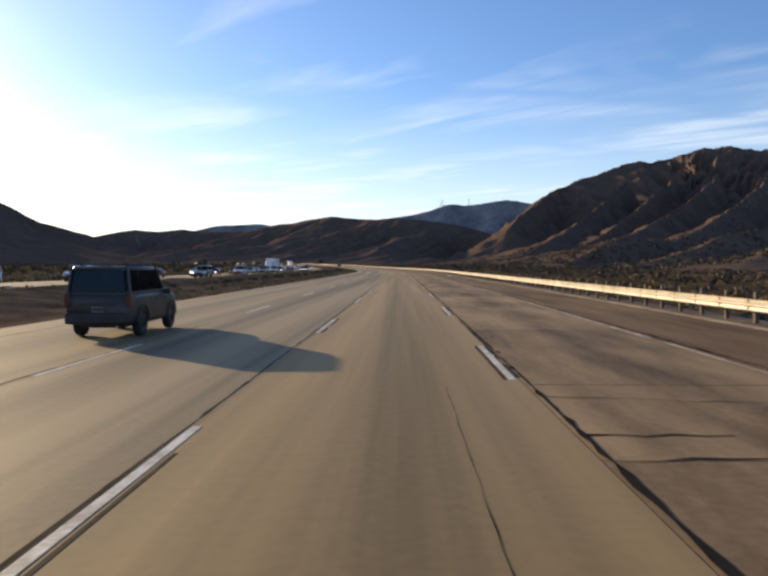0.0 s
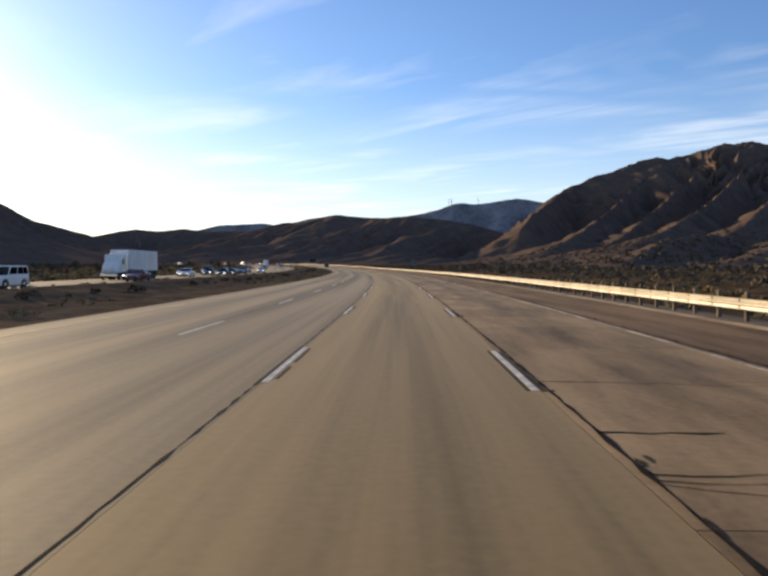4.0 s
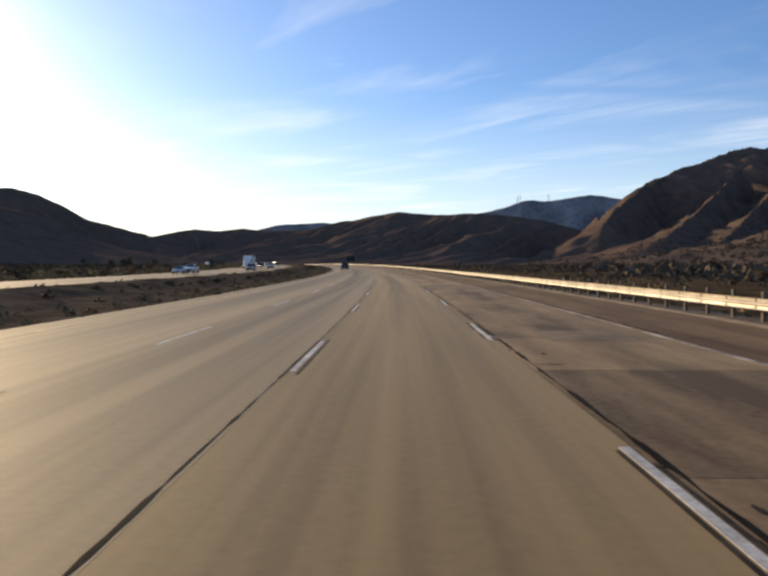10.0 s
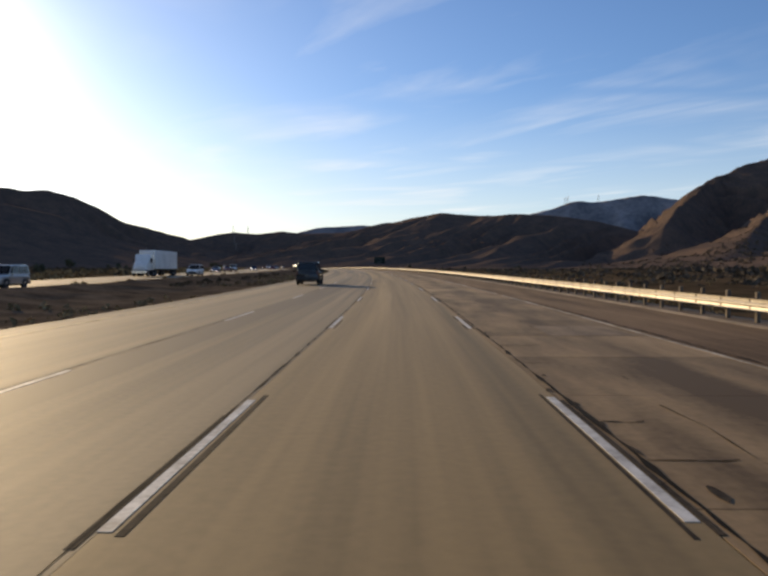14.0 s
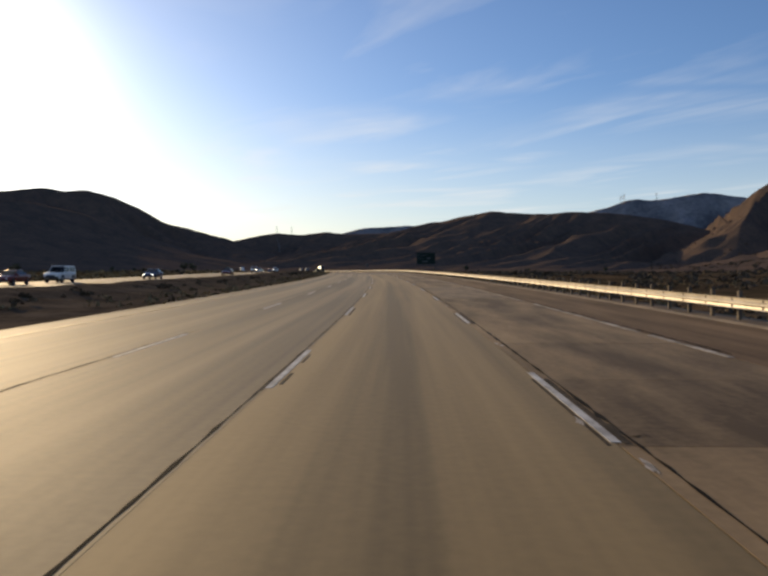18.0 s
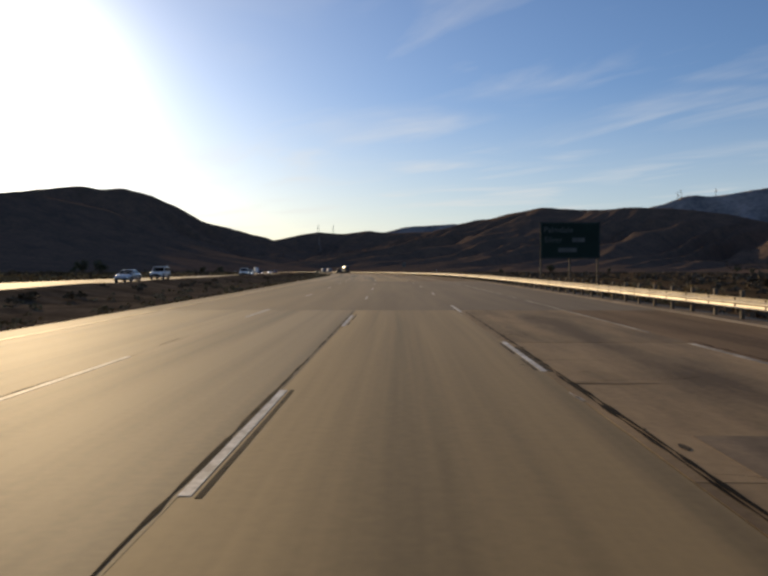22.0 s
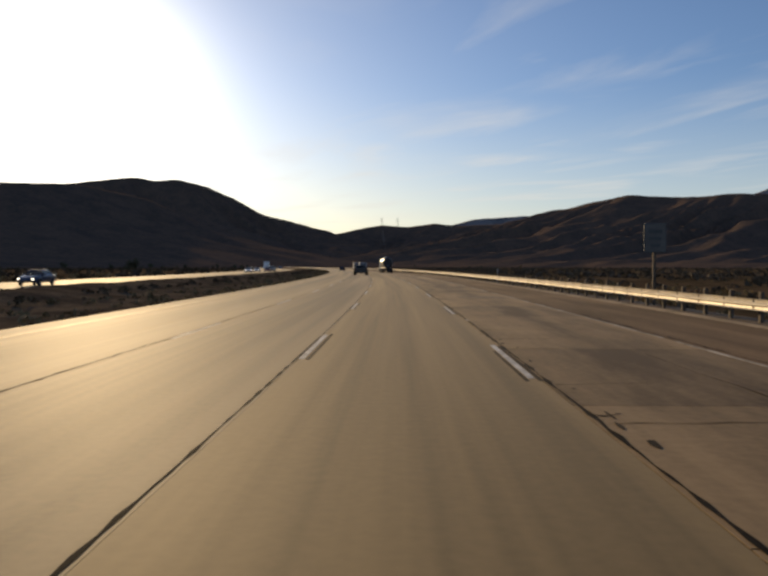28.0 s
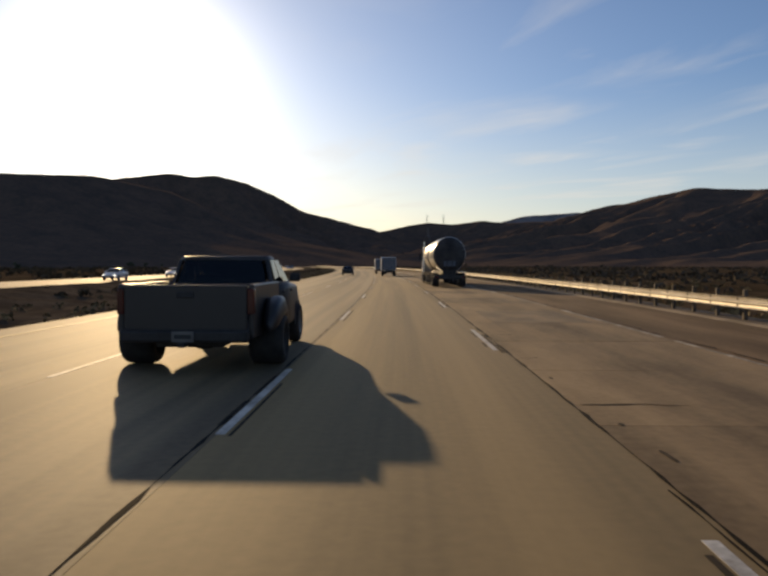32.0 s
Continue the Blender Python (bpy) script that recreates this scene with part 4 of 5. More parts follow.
def suv(paint, label, group=""):
    car = thing("suv", label, "suv", group)
    W = 0.92
    part("body", ring_loft([(-2.36, 0.82, 0.86, 0.42, 1.06), (-2.28, 0.88, 0.90, 0.36, 1.12), (-1.7, W, W, 0.34, 1.14), (0.75, W, W, 0.34, 1.13), (1.2, W, 0.9, 0.34, 1.12), (1.9, 0.9, 0.86, 0.36, 1.08), (2.25, 0.86, 0.80, 0.4, 1.0), (2.37, 0.76, 0.70, 0.46, 0.9)]), paint, car, smooth=True)
    g = (-2.31, 0.95, -2.2, 0.3, 0.89, 0.77, 1.1, 1.84)
    cabin(car, paint, g, (0.29, 0.59))
    side_windows(car, *g, ((0.05, 0.27), (0.31, 0.57), (0.61, 0.92)))
    end_windows(car, *g)
    for sx in (1, -1):
        part("roof_rail", joined(box(sx * 0.62 - 0.02, sx * 0.62 + 0.02, -1.9, 0.0, 1.87, 1.9, 0.008, 1), box(sx * 0.62 - 0.02, sx * 0.62 + 0.02, -1.9, -1.82, 1.82, 1.88), box(sx * 0.62 - 0.02, sx * 0.62 + 0.02, -0.08, 0.0, 1.82, 1.88)), TRIM, car, "black roof rail")
        part("tail_lamp", box(min(sx * 0.74, sx * 0.9), max(sx * 0.74, sx * 0.9), -2.375, -2.22, 0.80, 1.16, 0.025), RED_LENS, car, "red tail lamp")
        part("headlamp", box(min(sx * 0.5, sx * 0.78), max(sx * 0.5, sx * 0.78), 2.2, 2.36, 0.66, 0.84, 0.03), CLEAR_LENS, car, "clear headlamp")
        for y in (-1.4, 1.42):
            wheel_at(car, sx * 0.82, y, 0.39, 0.24, RIM_DARK)
            arch(car, sx * 0.93, y, 0.40)
        for y in (-0.2, 0.75):
            part("door_handle", box(min(sx * 0.93, sx * 0.965), max(sx * 0.93, sx * 0.965), y - 0.1, y + 0.02, 0.93, 0.965, 0.01, 1), paint, car)
    part("rear_bumper", box(-0.88, 0.88, -2.45, -2.2, 0.38, 0.66, 0.05), TRIM, car, "dark plastic rear bumper")
    part("front_bumper", box(-0.82, 0.82, 2.15, 2.44, 0.44, 0.64, 0.06), TRIM, car, "dark plastic front bumper")
    part("grille", box(-0.45, 0.45, 2.30, 2.40, 0.62, 0.8, 0.02), TRIM, car)
    part("tailgate_trim", box(-0.5, 0.5, -2.385, -2.33, 0.86, 0.9, 0.01, 1), TRIM, car)
    plate_on(car, -2.385, 0.75, -1)
    mirrors(car, 0.90, 0.72, 1.12, paint)
    part("exhaust", tube((0.55, -2.46, 0.31), (0.55, -2.1, 0.31), 0.035), CHROME, car)
    part("underbody", box(-0.6, 0.6, -2.1, 2.0, 0.26, 0.38, 0.03), TRIM, car)
    return car


def pickup(paint, label, group="", dual=False):
    car = thing("pickup_truck", label, "pickup truck", group)
    W = 1.0
    part("body", ring_loft([(-0.62, W, W, 0.42, 1.24), (0.9, W, W, 0.42, 1.26), (1.35, W, 0.97, 0.42, 1.25), (2.3, 0.98, 0.93, 0.44, 1.2), (2.72, 0.94, 0.88, 0.46, 1.1), (2.84, 0.86, 0.78, 0.5, 1.0)]), paint, car, smooth=True)
    # the open bed
    bed = joined(box(-W, -W + 0.09, -2.86, -0.6, 0.5, 1.3, 0.03), box(W - 0.09, W, -2.86, -0.6, 0.5, 1.3, 0.03), box(-W + 0.08, W - 0.08, -0.72, -0.63, 0.5, 1.26, 0.02), box(-W + 0.05, W - 0.05, -2.8, -0.65, 0.5, 0.62))
    part("bed", bed, paint, car, "open cargo bed")
    part("tailgate", box(-0.9, 0.9, -2.9, -2.82, 0.6, 1.29, 0.025), paint, car)
    part("tailgate_handle", box(-0.13, 0.13, -2.925, -2.89, 1.1, 1.19, 0.012), TRIM, car)
    g = (-0.66, 1.3, -0.46, 0.42, 0.93, 0.78, 1.2, 1.74)
    cabin(car, paint, g, (0.41,), False)
    side_windows(car, *g, ((0.08, 0.38), (0.44, 0.9)))
    end_windows(car, *g)
    for sx in (1, -1):
        part("tail_lamp", box(min(sx * 0.9, sx * 1.005), max(sx * 0.9, sx * 1.005), -2.9, -2.78, 0.86, 1.24, 0.02), RED_LENS, car, "red tail lamp")
        part("headlamp", box(min(sx * 0.58, sx * 0.86), max(sx * 0.58, sx * 0.86), 2.66, 2.84, 0.74, 0.94, 0.03), CLEAR_LENS, car, "clear headlamp")
        for y in (-1.72, 1.86):
            if dual and y < 0:
                wheel_at(car, sx * 1.02, y, 0.41, 0.54, TRIM)
                fender = ring_loft([(-2.42, 0.05, 0.05, 0.55, 0.72), (-2.2, 0.13, 0.11, 0.60, 0.96), (-1.9, 0.17, 0.13, 0.76, 1.08), (-1.54, 0.17, 0.13, 0.76, 1.08), (-1.24, 0.13, 0.11, 0.60, 0.96), (-1.02, 0.05, 0.05, 0.55, 0.72)])
                bmesh.ops.translate(fender, verts=fender.verts[:], vec=(sx * 1.13, 0, 0))
                part("fender", fender, paint, car, "flared rear fender", smooth=True)
                continue
            wheel_at(car, sx * 0.92, y, 0.40, 0.27)
            arch(car, sx * 0.985, y, 0.40)
        if not dual:
            part("mud_flap", box(sx * 0.92 - 0.14, sx * 0.92 + 0.14, -2.26, -2.24, 0.16, 0.56), TRIM, car)
        for y in (-0.1, 0.85):
            part("door_handle", box(min(sx * 0.99, sx * 1.03), max(sx * 0.99, sx * 1.03), y - 0.11, y + 0.02, 1.08, 1.12, 0.01, 1), TRIM, car)
    part("rear_bumper", box(-0.94, 0.94, -3.04, -2.86, 0.46, 0.64, 0.04), TRIM, car, "dark rear bumper")
    part("hitch", box(-0.05, 0.05, -3.14, -2.9, 0.40, 0.47, 0.01), TRIM, car)
    part("front_bumper", box(-0.92, 0.92, 2.7, 2.98, 0.42, 0.64, 0.05), TRIM, car, "dark front bumper")
    part("grille", box(-0.55, 0.55, 2.76, 2.88, 0.68, 0.92, 0.02), TRIM, car)
    part("chassis", box(-0.5, 0.5, -2.7, 2.5, 0.36, 0.5, 0.02), TRIM, car)
    plate_on(car, -3.05, 0.55, -1)
    mirrors(car, 0.98, 0.85, 1.34, TRIM)
    part("axle", tube((-0.8, -1.72, 0.4), (0.8, -1.72, 0.4), 0.07), TRIM, car)
    part("differential", box(-0.17, 0.17, -1.9, -1.54, 0.24, 0.56, 0.08), TRIM, car)
    return car


def sedan(paint, label, group="", lit=False):
    car = thing("car", label, "car", group)
    W = 0.9
    part("body", ring_loft([(-2.3, 0.72, 0.76, 0.42, 0.86), (-2.18, 0.84, 0.85, 0.34, 0.96), (-1.5, W, 0.88, 0.26, 1.0), (0.9, W, 0.89, 0.26, 0.97), (1.6, 0.88, 0.84, 0.27, 0.86), (2.15, 0.8, 0.74, 0.32, 0.72), (2.3, 0.68, 0.62, 0.38, 0.62)]), paint, car, smooth=True)
    g = (-1.85, 1.1, -1.0, 0.22, 0.84, 0.62, 0.92, 1.44)
    cabin(car, paint, g, (0.5,), False)
    side_windows(car, *g, ((0.14, 0.47), (0.53, 0.88)), False)
    end_windows(car, *g, False)
    for sx in (1, -1):
        part("tail_lamp", box(min(sx * 0.56, sx * 0.8), max(sx * 0.56, sx * 0.8), -2.32, -2.2, 0.68, 0.86, 0.02), RED_LENS, car)
        part("headlamp", box(min(sx * 0.46, sx * 0.7), max(sx * 0.46, sx * 0.7), 2.14, 2.28, 0.52, 0.66, 0.02), HEADLIGHT if lit else CLEAR_LENS, car)
        for y in (-1.35, 1.38):
            wheel_at(car, sx * 0.82, y, 0.32, 0.2)
    part("rear_bumper", box(-0.78, 0.78, -2.38, -2.15, 0.34, 0.52, 0.04), TRIM, car)
    part("front_bumper", box(-0.72, 0.72, 2.1, 2.36, 0.30, 0.48, 0.05), TRIM, car)
    plate_on(car, 2.37, 0.42, 1)
    mirrors(car, 0.84, 0.72, 0.98, paint)
    return car


def tractor(car, y, paint):
    """A road tractor whose cab stands ahead of y."""
    part("cab", joined(ring_loft([(y, 1.15, 1.1, 0.9, 3.3), (y + 1.9, 1.2, 1.12, 0.9, 3.35), (y + 2.2, 1.2, 1.05, 0.9, 2.5), (y + 3.4, 1.1, 0.9, 0.9, 1.9), (y + 3.7, 1.0, 0.8, 0.95, 1.7)])), paint, car, "painted sleeper cab", smooth=True)
    part("windscreen", pane((1.0, y + 2.24, 2.1), (-1.0, y + 2.24, 2.1), (-0.95, y + 1.93, 3.0), (0.95, y + 1.93, 3.0)), GLASS, car)
    for sx in (1, -1):
        part("cab_window", box(min(sx * 1.1, sx * 1.19), max(sx * 1.1, sx * 1.19), y + 1.1, y + 1.85, 2.1, 2.8, 0.02), GLASS, car)
        part("exhaust_stack", tube((sx * 1.1, y - 0.15, 1.0), (sx * 1.1, y - 0.15, 3.7), 0.07), CHROME, car)
        part("headlamp", box(min(sx * 0.6, sx * 0.9), max(sx * 0.6, sx * 0.9), y + 3.62, y + 3.76, 1.1, 1.3, 0.02), CLEAR_LENS, car)
        part("mirror", box(min(sx * 1.25, sx * 1.45), max(sx * 1.25, sx * 1.45), y + 1.9, y + 1.98, 2.1, 2.7, 0.02), TRIM, car)
        wheel_at(car, sx * 1.02, y + 2.9, 0.5, 0.3)
        for yy in (y - 0.8, y + 0.4):
            wheel_at(car, sx * 0.96, yy, 0.5, 0.55)
    part("front_bumper", box(-1.15, 1.15, y + 3.6, y + 3.9, 0.45, 0.85, 0.05), CHROME, car)
    part("chassis", box(-0.45, 0.45, y - 1.6, y + 3.5, 0.7, 1.0, 0.03), TRIM, car)


def semi(label, box_mat, cab_mat, group="", length=13.6):
    car = thing("semi_truck", label, "truck", group)
    y0 = -length / 2 - 2.5
    y1 = y0 + length
    part("trailer_box", box(-1.29, 1.29, y0, y1, 1.15, 4.05, 0.04), box_mat, car, "tall box trailer")
    for sx in (1, -1):
        for k in range(11):
            y = y0 + 0.5 + k * (length - 1.0) / 10
            part("side_rib", box(min(sx * 1.285, sx * 1.305), max(sx * 1.285, sx * 1.305), y - 0.03, y + 0.03, 1.2, 4.0), SIGN_BACK, car)
        part("rear_door", box(min(sx * 0.02, sx * 1.24), max(sx * 0.02, sx * 1.24), y0 - 0.03, y0 + 0.01, 1.25, 3.95, 0.01, 1), box_mat, car)
        for zz in (1.6, 2.6, 3.6):
            part("hinge", box(min(sx * 1.1, sx * 1.27), max(sx * 1.1, sx * 1.27), y0 - 0.05, y0 - 0.02, zz - 0.04, zz + 0.04), CHROME, car)
        part("lock_rod", tube((sx * 0.35, y0 - 0.05, 1.25), (sx * 0.35, y0 - 0.05, 3.95), 0.02, sides=8), CHROME, car)
        part("tail_lamp", box(min(sx * 0.85, sx * 1.15), max(sx * 0.85, sx * 1.15), y0 - 0.05, y0, 1.02, 1.14, 0.01, 1), RED_LENS, car)
        for yy in (y0 + 1.3, y0 + 2.55):
            wheel_at(car, sx * 0.98, yy, 0.5, 0.55)
        part("mud_flap", box(sx * 0.98 - 0.28, sx * 0.98 + 0.28, y0 + 0.5, y0 + 0.52, 0.3, 1.1), TRIM, car)
    part("underride_bar", joined(box(-1.15, 1.15, y0, y0 + 0.1, 0.52, 0.64), box(-0.6, -0.5, y0, y0 + 0.1, 0.6, 1.16), box(0.5, 0.6, y0, y0 + 0.1, 0.6, 1.16)), TRIM, car)
    part("trailer_frame", box(-0.5, 0.5, y0 + 0.1, y1 - 0.5, 0.9, 1.16), TRIM, car)
    tractor(car, y1 + 0.75, cab_mat)
    return car


def box_truck(label, group=""):
    car = thing("box_truck", label, "truck", group)
    part("cargo_box", box(-1.08, 1.08, -3.4, 0.9, 0.85, 2.75, 0.05), BOX_WHITE, car, "white cargo box")
    part("cab", ring_loft([(0.95, 0.98, 0.92, 0.5, 2.0), (1.7, 1.0, 0.86, 0.5, 2.05), (2.3, 1.0, 0.8, 0.5, 1.3), (3.0, 0.92, 0.74, 0.5, 1.1), (3.15, 0.84, 0.7, 0.55, 1.0)]), WHITE, car, smooth=True)
    part("windscreen", pane((0.82, 2.32, 1.35), (-0.82, 2.32, 1.35), (-0.78, 1.8, 1.95), (0.78, 1.8, 1.95)), GLASS, car)
    part("roll_door", box(-1.02, 1.02, -3.43, -3.39, 0.92, 2.68, 0.01, 1), SHADE_GREY, car, "roll-up rear door coloured blue-grey for shade")
    for k in range(6):
        part("door_rib", box(-0.96, 0.96, -3.445, -3.43, 1.15 + 0.25 * k, 1.17 + 0.25 * k), SIGN_BACK, car)
    part("rear_bumper", box(-1.0, 1.0, -3.6, -3.4, 0.5, 0.64, 0.02), TRIM, car)
    part("chassis", box(-0.45, 0.45, -3.3, 2.8, 0.55, 0.86, 0.02), TRIM, car)
    for sx in (1, -1):
        part("tail_lamp", box(min(sx * 0.8, sx * 1.0), max(sx * 0.8, sx * 1.0), -3.46, -3.4, 0.7, 0.84, 0.01, 1), RED_LENS, car)
        part("cab_window", box(min(sx * 0.9, sx * 0.985), max(sx * 0.9, sx * 0.985), 1.15, 1.75, 1.3, 1.85, 0.02), GLASS, car)
        part("mirror", box(min(sx * 1.02, sx * 1.2), max(sx * 1.02, sx * 1.2), 1.95, 2.02, 1.25, 1.6, 0.02), TRIM, car)
        for yy, w in ((-2.1, 0.42), (2.35, 0.24)):
            wheel_at(car, sx * 0.84, yy, 0.4, w)
    return car


def tank(car, y0, y1, z, r):
    """A steel tank lying along the truck, with domed ends, bands and a hatch."""
    bm = bmesh.new()
    n = 28
    prof = [(y0 - 0.0, 0.02), (y0 + 0.02, 0.5), (y0 + 0.1, 0.82), (y0 + 0.25, 0.97), (y0 + 0.4, 1.0), (y1 - 0.4, 1.0), (y1 - 0.25, 0.97), (y1 - 0.1, 0.82), (y1 - 0.02, 0.5), (y1, 0.02)]
    rings = [[bm.verts.new((r * q * math.cos(2 * math.pi * i / n), y, z + r * q * 1.1 * math.sin(2 * math.pi * i / n))) for i in range(n)] for y, q in prof]
    for a, b in zip(rings, rings[1:]):
        for i in range(n):
            bm.faces.new((a[i], a[(i + 1) % n], b[(i + 1) % n], b[i]))
    bm.faces.new(rings[0])
    bm.faces.new(rings[-1][::-1])
    bmesh.ops.recalc_face_normals(bm, faces=bm.faces[:])
    body = part("tank", bm, TANK, car, "polished steel tank", smooth=True)
    # dark shell over the rear dome, standing in for its shade
    cap = bmesh.new()
    rings = [[cap.verts.new((r * q * math.cos(2 * math.pi * i / n), y - 0.015, z + r * q * 1.1 * math.sin(2 * math.pi * i / n))) for i in range(n)] for y, q in prof[:4]]
    for a, b in zip(rings, rings[1:]):
        for i in range(n):
            cap.faces.new((a[i], a[(i + 1) % n], b[(i + 1) % n], b[i]))
    cap.faces.new(rings[0])
    bmesh.ops.recalc_face_normals(cap, faces=cap.faces[:])
    part("end_cap", cap, TANK_END, body, "rear end coloured dark for shade", smooth=True)
    for k in range(5):
        y = y0 + 0.4 + (y1 - y0 - 0.8) * k / 4
        part("band", tube((0, y - 0.05, z), (0, y + 0.05, z), r * 1.012, sides=28), SIGN_BACK, body)
    part("hatch", tube((0, (y0 + y1) / 2, z + r * 0.93), (0, (y0 + y1) / 2, z + r * 0.97 + 0.18), 0.3, 0.26, 16), TANK, body)


def tanker(label):
    car = thing("tanker_truck", label, "truck")
    tank(car, -9.4, -3.4, 2.35, 1.2)
    tank(car, -2.4, 3.2, 2.35, 1.2)
    part("chassis", box(-0.5, 0.5, -9.3, 3.2, 0.85, 1.2, 0.03), TRIM, car)
    part("rear_bumper", box(-1.15, 1.15, -9.6, -9.4, 0.55, 0.85, 0.03), TRIM, car)
    # ladder and panel take the painted shade of the rear too
    part("ladder", joined(*[tube((x, -9.46, 0.9), (x, -9.46, 3.5), 0.025, sides=8) for x in (-0.2, 0.2)], *[tube((-0.2, -9.46, 1.1 + 0.35 * k), (0.2, -9.46, 1.1 + 0.35 * k), 0.018, sides=6) for k in range(7)]), TANK_END, car)
    part("warning_panel", box(-0.42, 0.42, -9.43, -9.40, 1.5, 1.9, 0.01, 1), SHADE_GREY, car)
    for sx in (1, -1):
        for yy in (-8.6, -7.3, -4.2, -1.5, -0.2):
            wheel_at(car, sx * 0.98, yy, 0.5, 0.5)
        part("tail_lamp", box(min(sx * 0.8, sx * 1.1), max(sx * 0.8, sx * 1.1), -9.64, -9.58, 0.65, 0.78, 0.01, 1), RED_LENS, car)
        part("fender", box(sx * 0.98 - 0.3, sx * 0.98 + 0.3, -9.2, -6.7, 1.05, 1.09, 0.015), TANK, car)
    tractor(car, 4.2, WHITE)
    return car


def put(ob, s, d, spin=0.0):
    ob.matrix_basis = stand(s, d, 0.004, spin)
    return ob


first_suv = suv(BLACK, "black boxy suv with tinted windows and roof rails")
first_suv.matrix_basis = stand(17.9, -6.42, 0.004, 2.0) @ Matrix.Diagonal((0.8, 0.82, 0.85, 1))
put(suv(CHARCOAL, "dark charcoal suv further on in the inner lane"), 500.0, L2 - 1.75)
put(pickup(BLACK, "black pickup truck with flared rear fenders and dual rear wheels", dual=True), 991.4 + 13.7, -3.24)
put(tanker("polished steel twin tanker truck in the outer lane"), 991.4 + 64.0, 3.9)
trailer = put(box_truck("white box truck ahead in the middle lane", "trucks ahead"), 991.4 + 112, 0.3)
copy_thing(trailer, stand(991.4 + 140, -0.2, 0.004))
put(sedan(BLACK, "small black car far ahead in the inner lane"), 991.4 + 120, -5.9)

# traffic on the opposite carriageway, facing the other way
fleet = [sedan(WHITE, "white saloon car in the opposite lanes", "oncoming traffic", True), sedan(SILVER, "silver saloon car in the opposite lanes", "oncoming traffic"),
         sedan(RED, "red saloon car in the opposite lanes", "oncoming traffic"), sedan(BLUE, "blue saloon car in the opposite lanes", "oncoming traffic", True),
         suv(WHITE, "white suv in the opposite lanes", "oncoming traffic"), suv(SILVER, "silver suv in the opposite lanes", "oncoming traffic"),
         pickup(WHITE, "white pickup truck in the opposite lanes", "oncoming traffic")]
rnd = random.Random(11)
lanes = (-25.6, -29.2, -32.8, -36.4)
used = {d: [] for d in lanes}
used[-36.4] = [s + k for s in (232, 560, 1240) for k in (-16, -8, 0, 8, 16)]   # kept free for the trucks
spots = []
while len(spots) < 52:
    s = rnd.uniform(60, 330) if len(spots) < 28 else rnd.uniform(450, 1500)
    d = rnd.choice(lanes[1:])
    if all(abs(s - o) > 9 for o in used[d]):
        used[d].append(s)
        spots.append((s, d))
for i, (s, d) in enumerate(spots):
    src = fleet[i] if i < len(fleet) else rnd.choice(fleet)
    m = stand(s, d, -0.196, 180)
    if i < len(fleet):
        src.matrix_basis = m
    else:
        copy_thing(src, m)
oncoming = semi("white box truck in the opposite lanes", BOX_WHITE, WHITE, "oncoming trucks")
oncoming.matrix_basis = stand(232.0, -36.4, -0.196, 180)
for s in (560.0, 1240.0):
    copy_thing(oncoming, stand(s, -36.4, -0.196, 180))

# ---------------------------------------------------------------- signs, pylons


def sign_panel(name, label, w, h, low, mat, posts, s, d, category="road sign"):
    top = thing(name, label, category)
    part("panel", box(-w / 2, w / 2, -0.02, 0.02, low, low + h, 0.012, 1), mat, top)
    for x in posts:
        part("post", box(x - 0.06, x + 0.06, 0.03, 0.15, -0.9, low + h - 0.1, 0.008, 1), TIMBER, top, "timber post")
        part("bracket", box(x - 0.1, x + 0.1, 0.018, 0.035, low + h * 0.5 - 0.03, low + h * 0.5 + 0.03), SIGN_BACK, top)
    top.matrix_basis = stand(s, d)
    return top


def bars(top, rows, y=-0.024, mat=None):
    for x0, x1, z, h in rows:
        part("writing_bar", box(x0, x1, y - 0.003, y + 0.003, z - h / 2, z + h / 2), mat or SIGN_PALE_SHADED, top)


big_sign = sign_panel("freeway_sign", "large green freeway guide sign with white lettering and white border", 4.5, 2.75, 2.15, SIGN_GREEN, (-2.17, 0.0, 2.1), 709.9 + 32.5, 13.0)
part("border", joined(box(-2.2, 2.2, -0.026, -0.018, 2.2, 2.23), box(-2.2, 2.2, -0.026, -0.018, 4.82, 4.85), box(-2.2, -2.17, -0.026, -0.018, 2.23, 4.82), box(2.17, 2.2, -0.026, -0.018, 2.23, 4.82)), SIGN_PALE_SHADED, big_sign)
for text, x, z in (("Palmdale", -2.0, 4.12), ("Silver", -1.95, 3.36)):
    letters = bpy.data.curves.new("lettering", "FONT")
    letters.body, letters.size, letters.extrude = text, 0.62, 0.004
    text_ob = new("lettering", letters)
    bpy.context.view_layer.update()
    lettering = bpy.data.meshes.new_from_object(text_ob.evaluated_get(bpy.context.evaluated_depsgraph_get()))
    bpy.data.objects.remove(text_ob)
    lettering.materials.clear()
    lettering.materials.append(SIGN_PALE_SHADED)
    word = new("lettering", lettering)
    word.parent = big_sign
    word.matrix_basis = pose(x, -0.026, z, 90)
bars(big_sign, [(0.15, 1.1, 3.56, 0.34), (-0.9, 0.5, 2.8, 0.32)])
first = sign_panel("route_sign", "rectangular road sign in shade-dark grey on a timber post", 1.15, 1.5, 1.75, SIGN_SHADE_GREY, (0.0,), 318.0, 10.9)
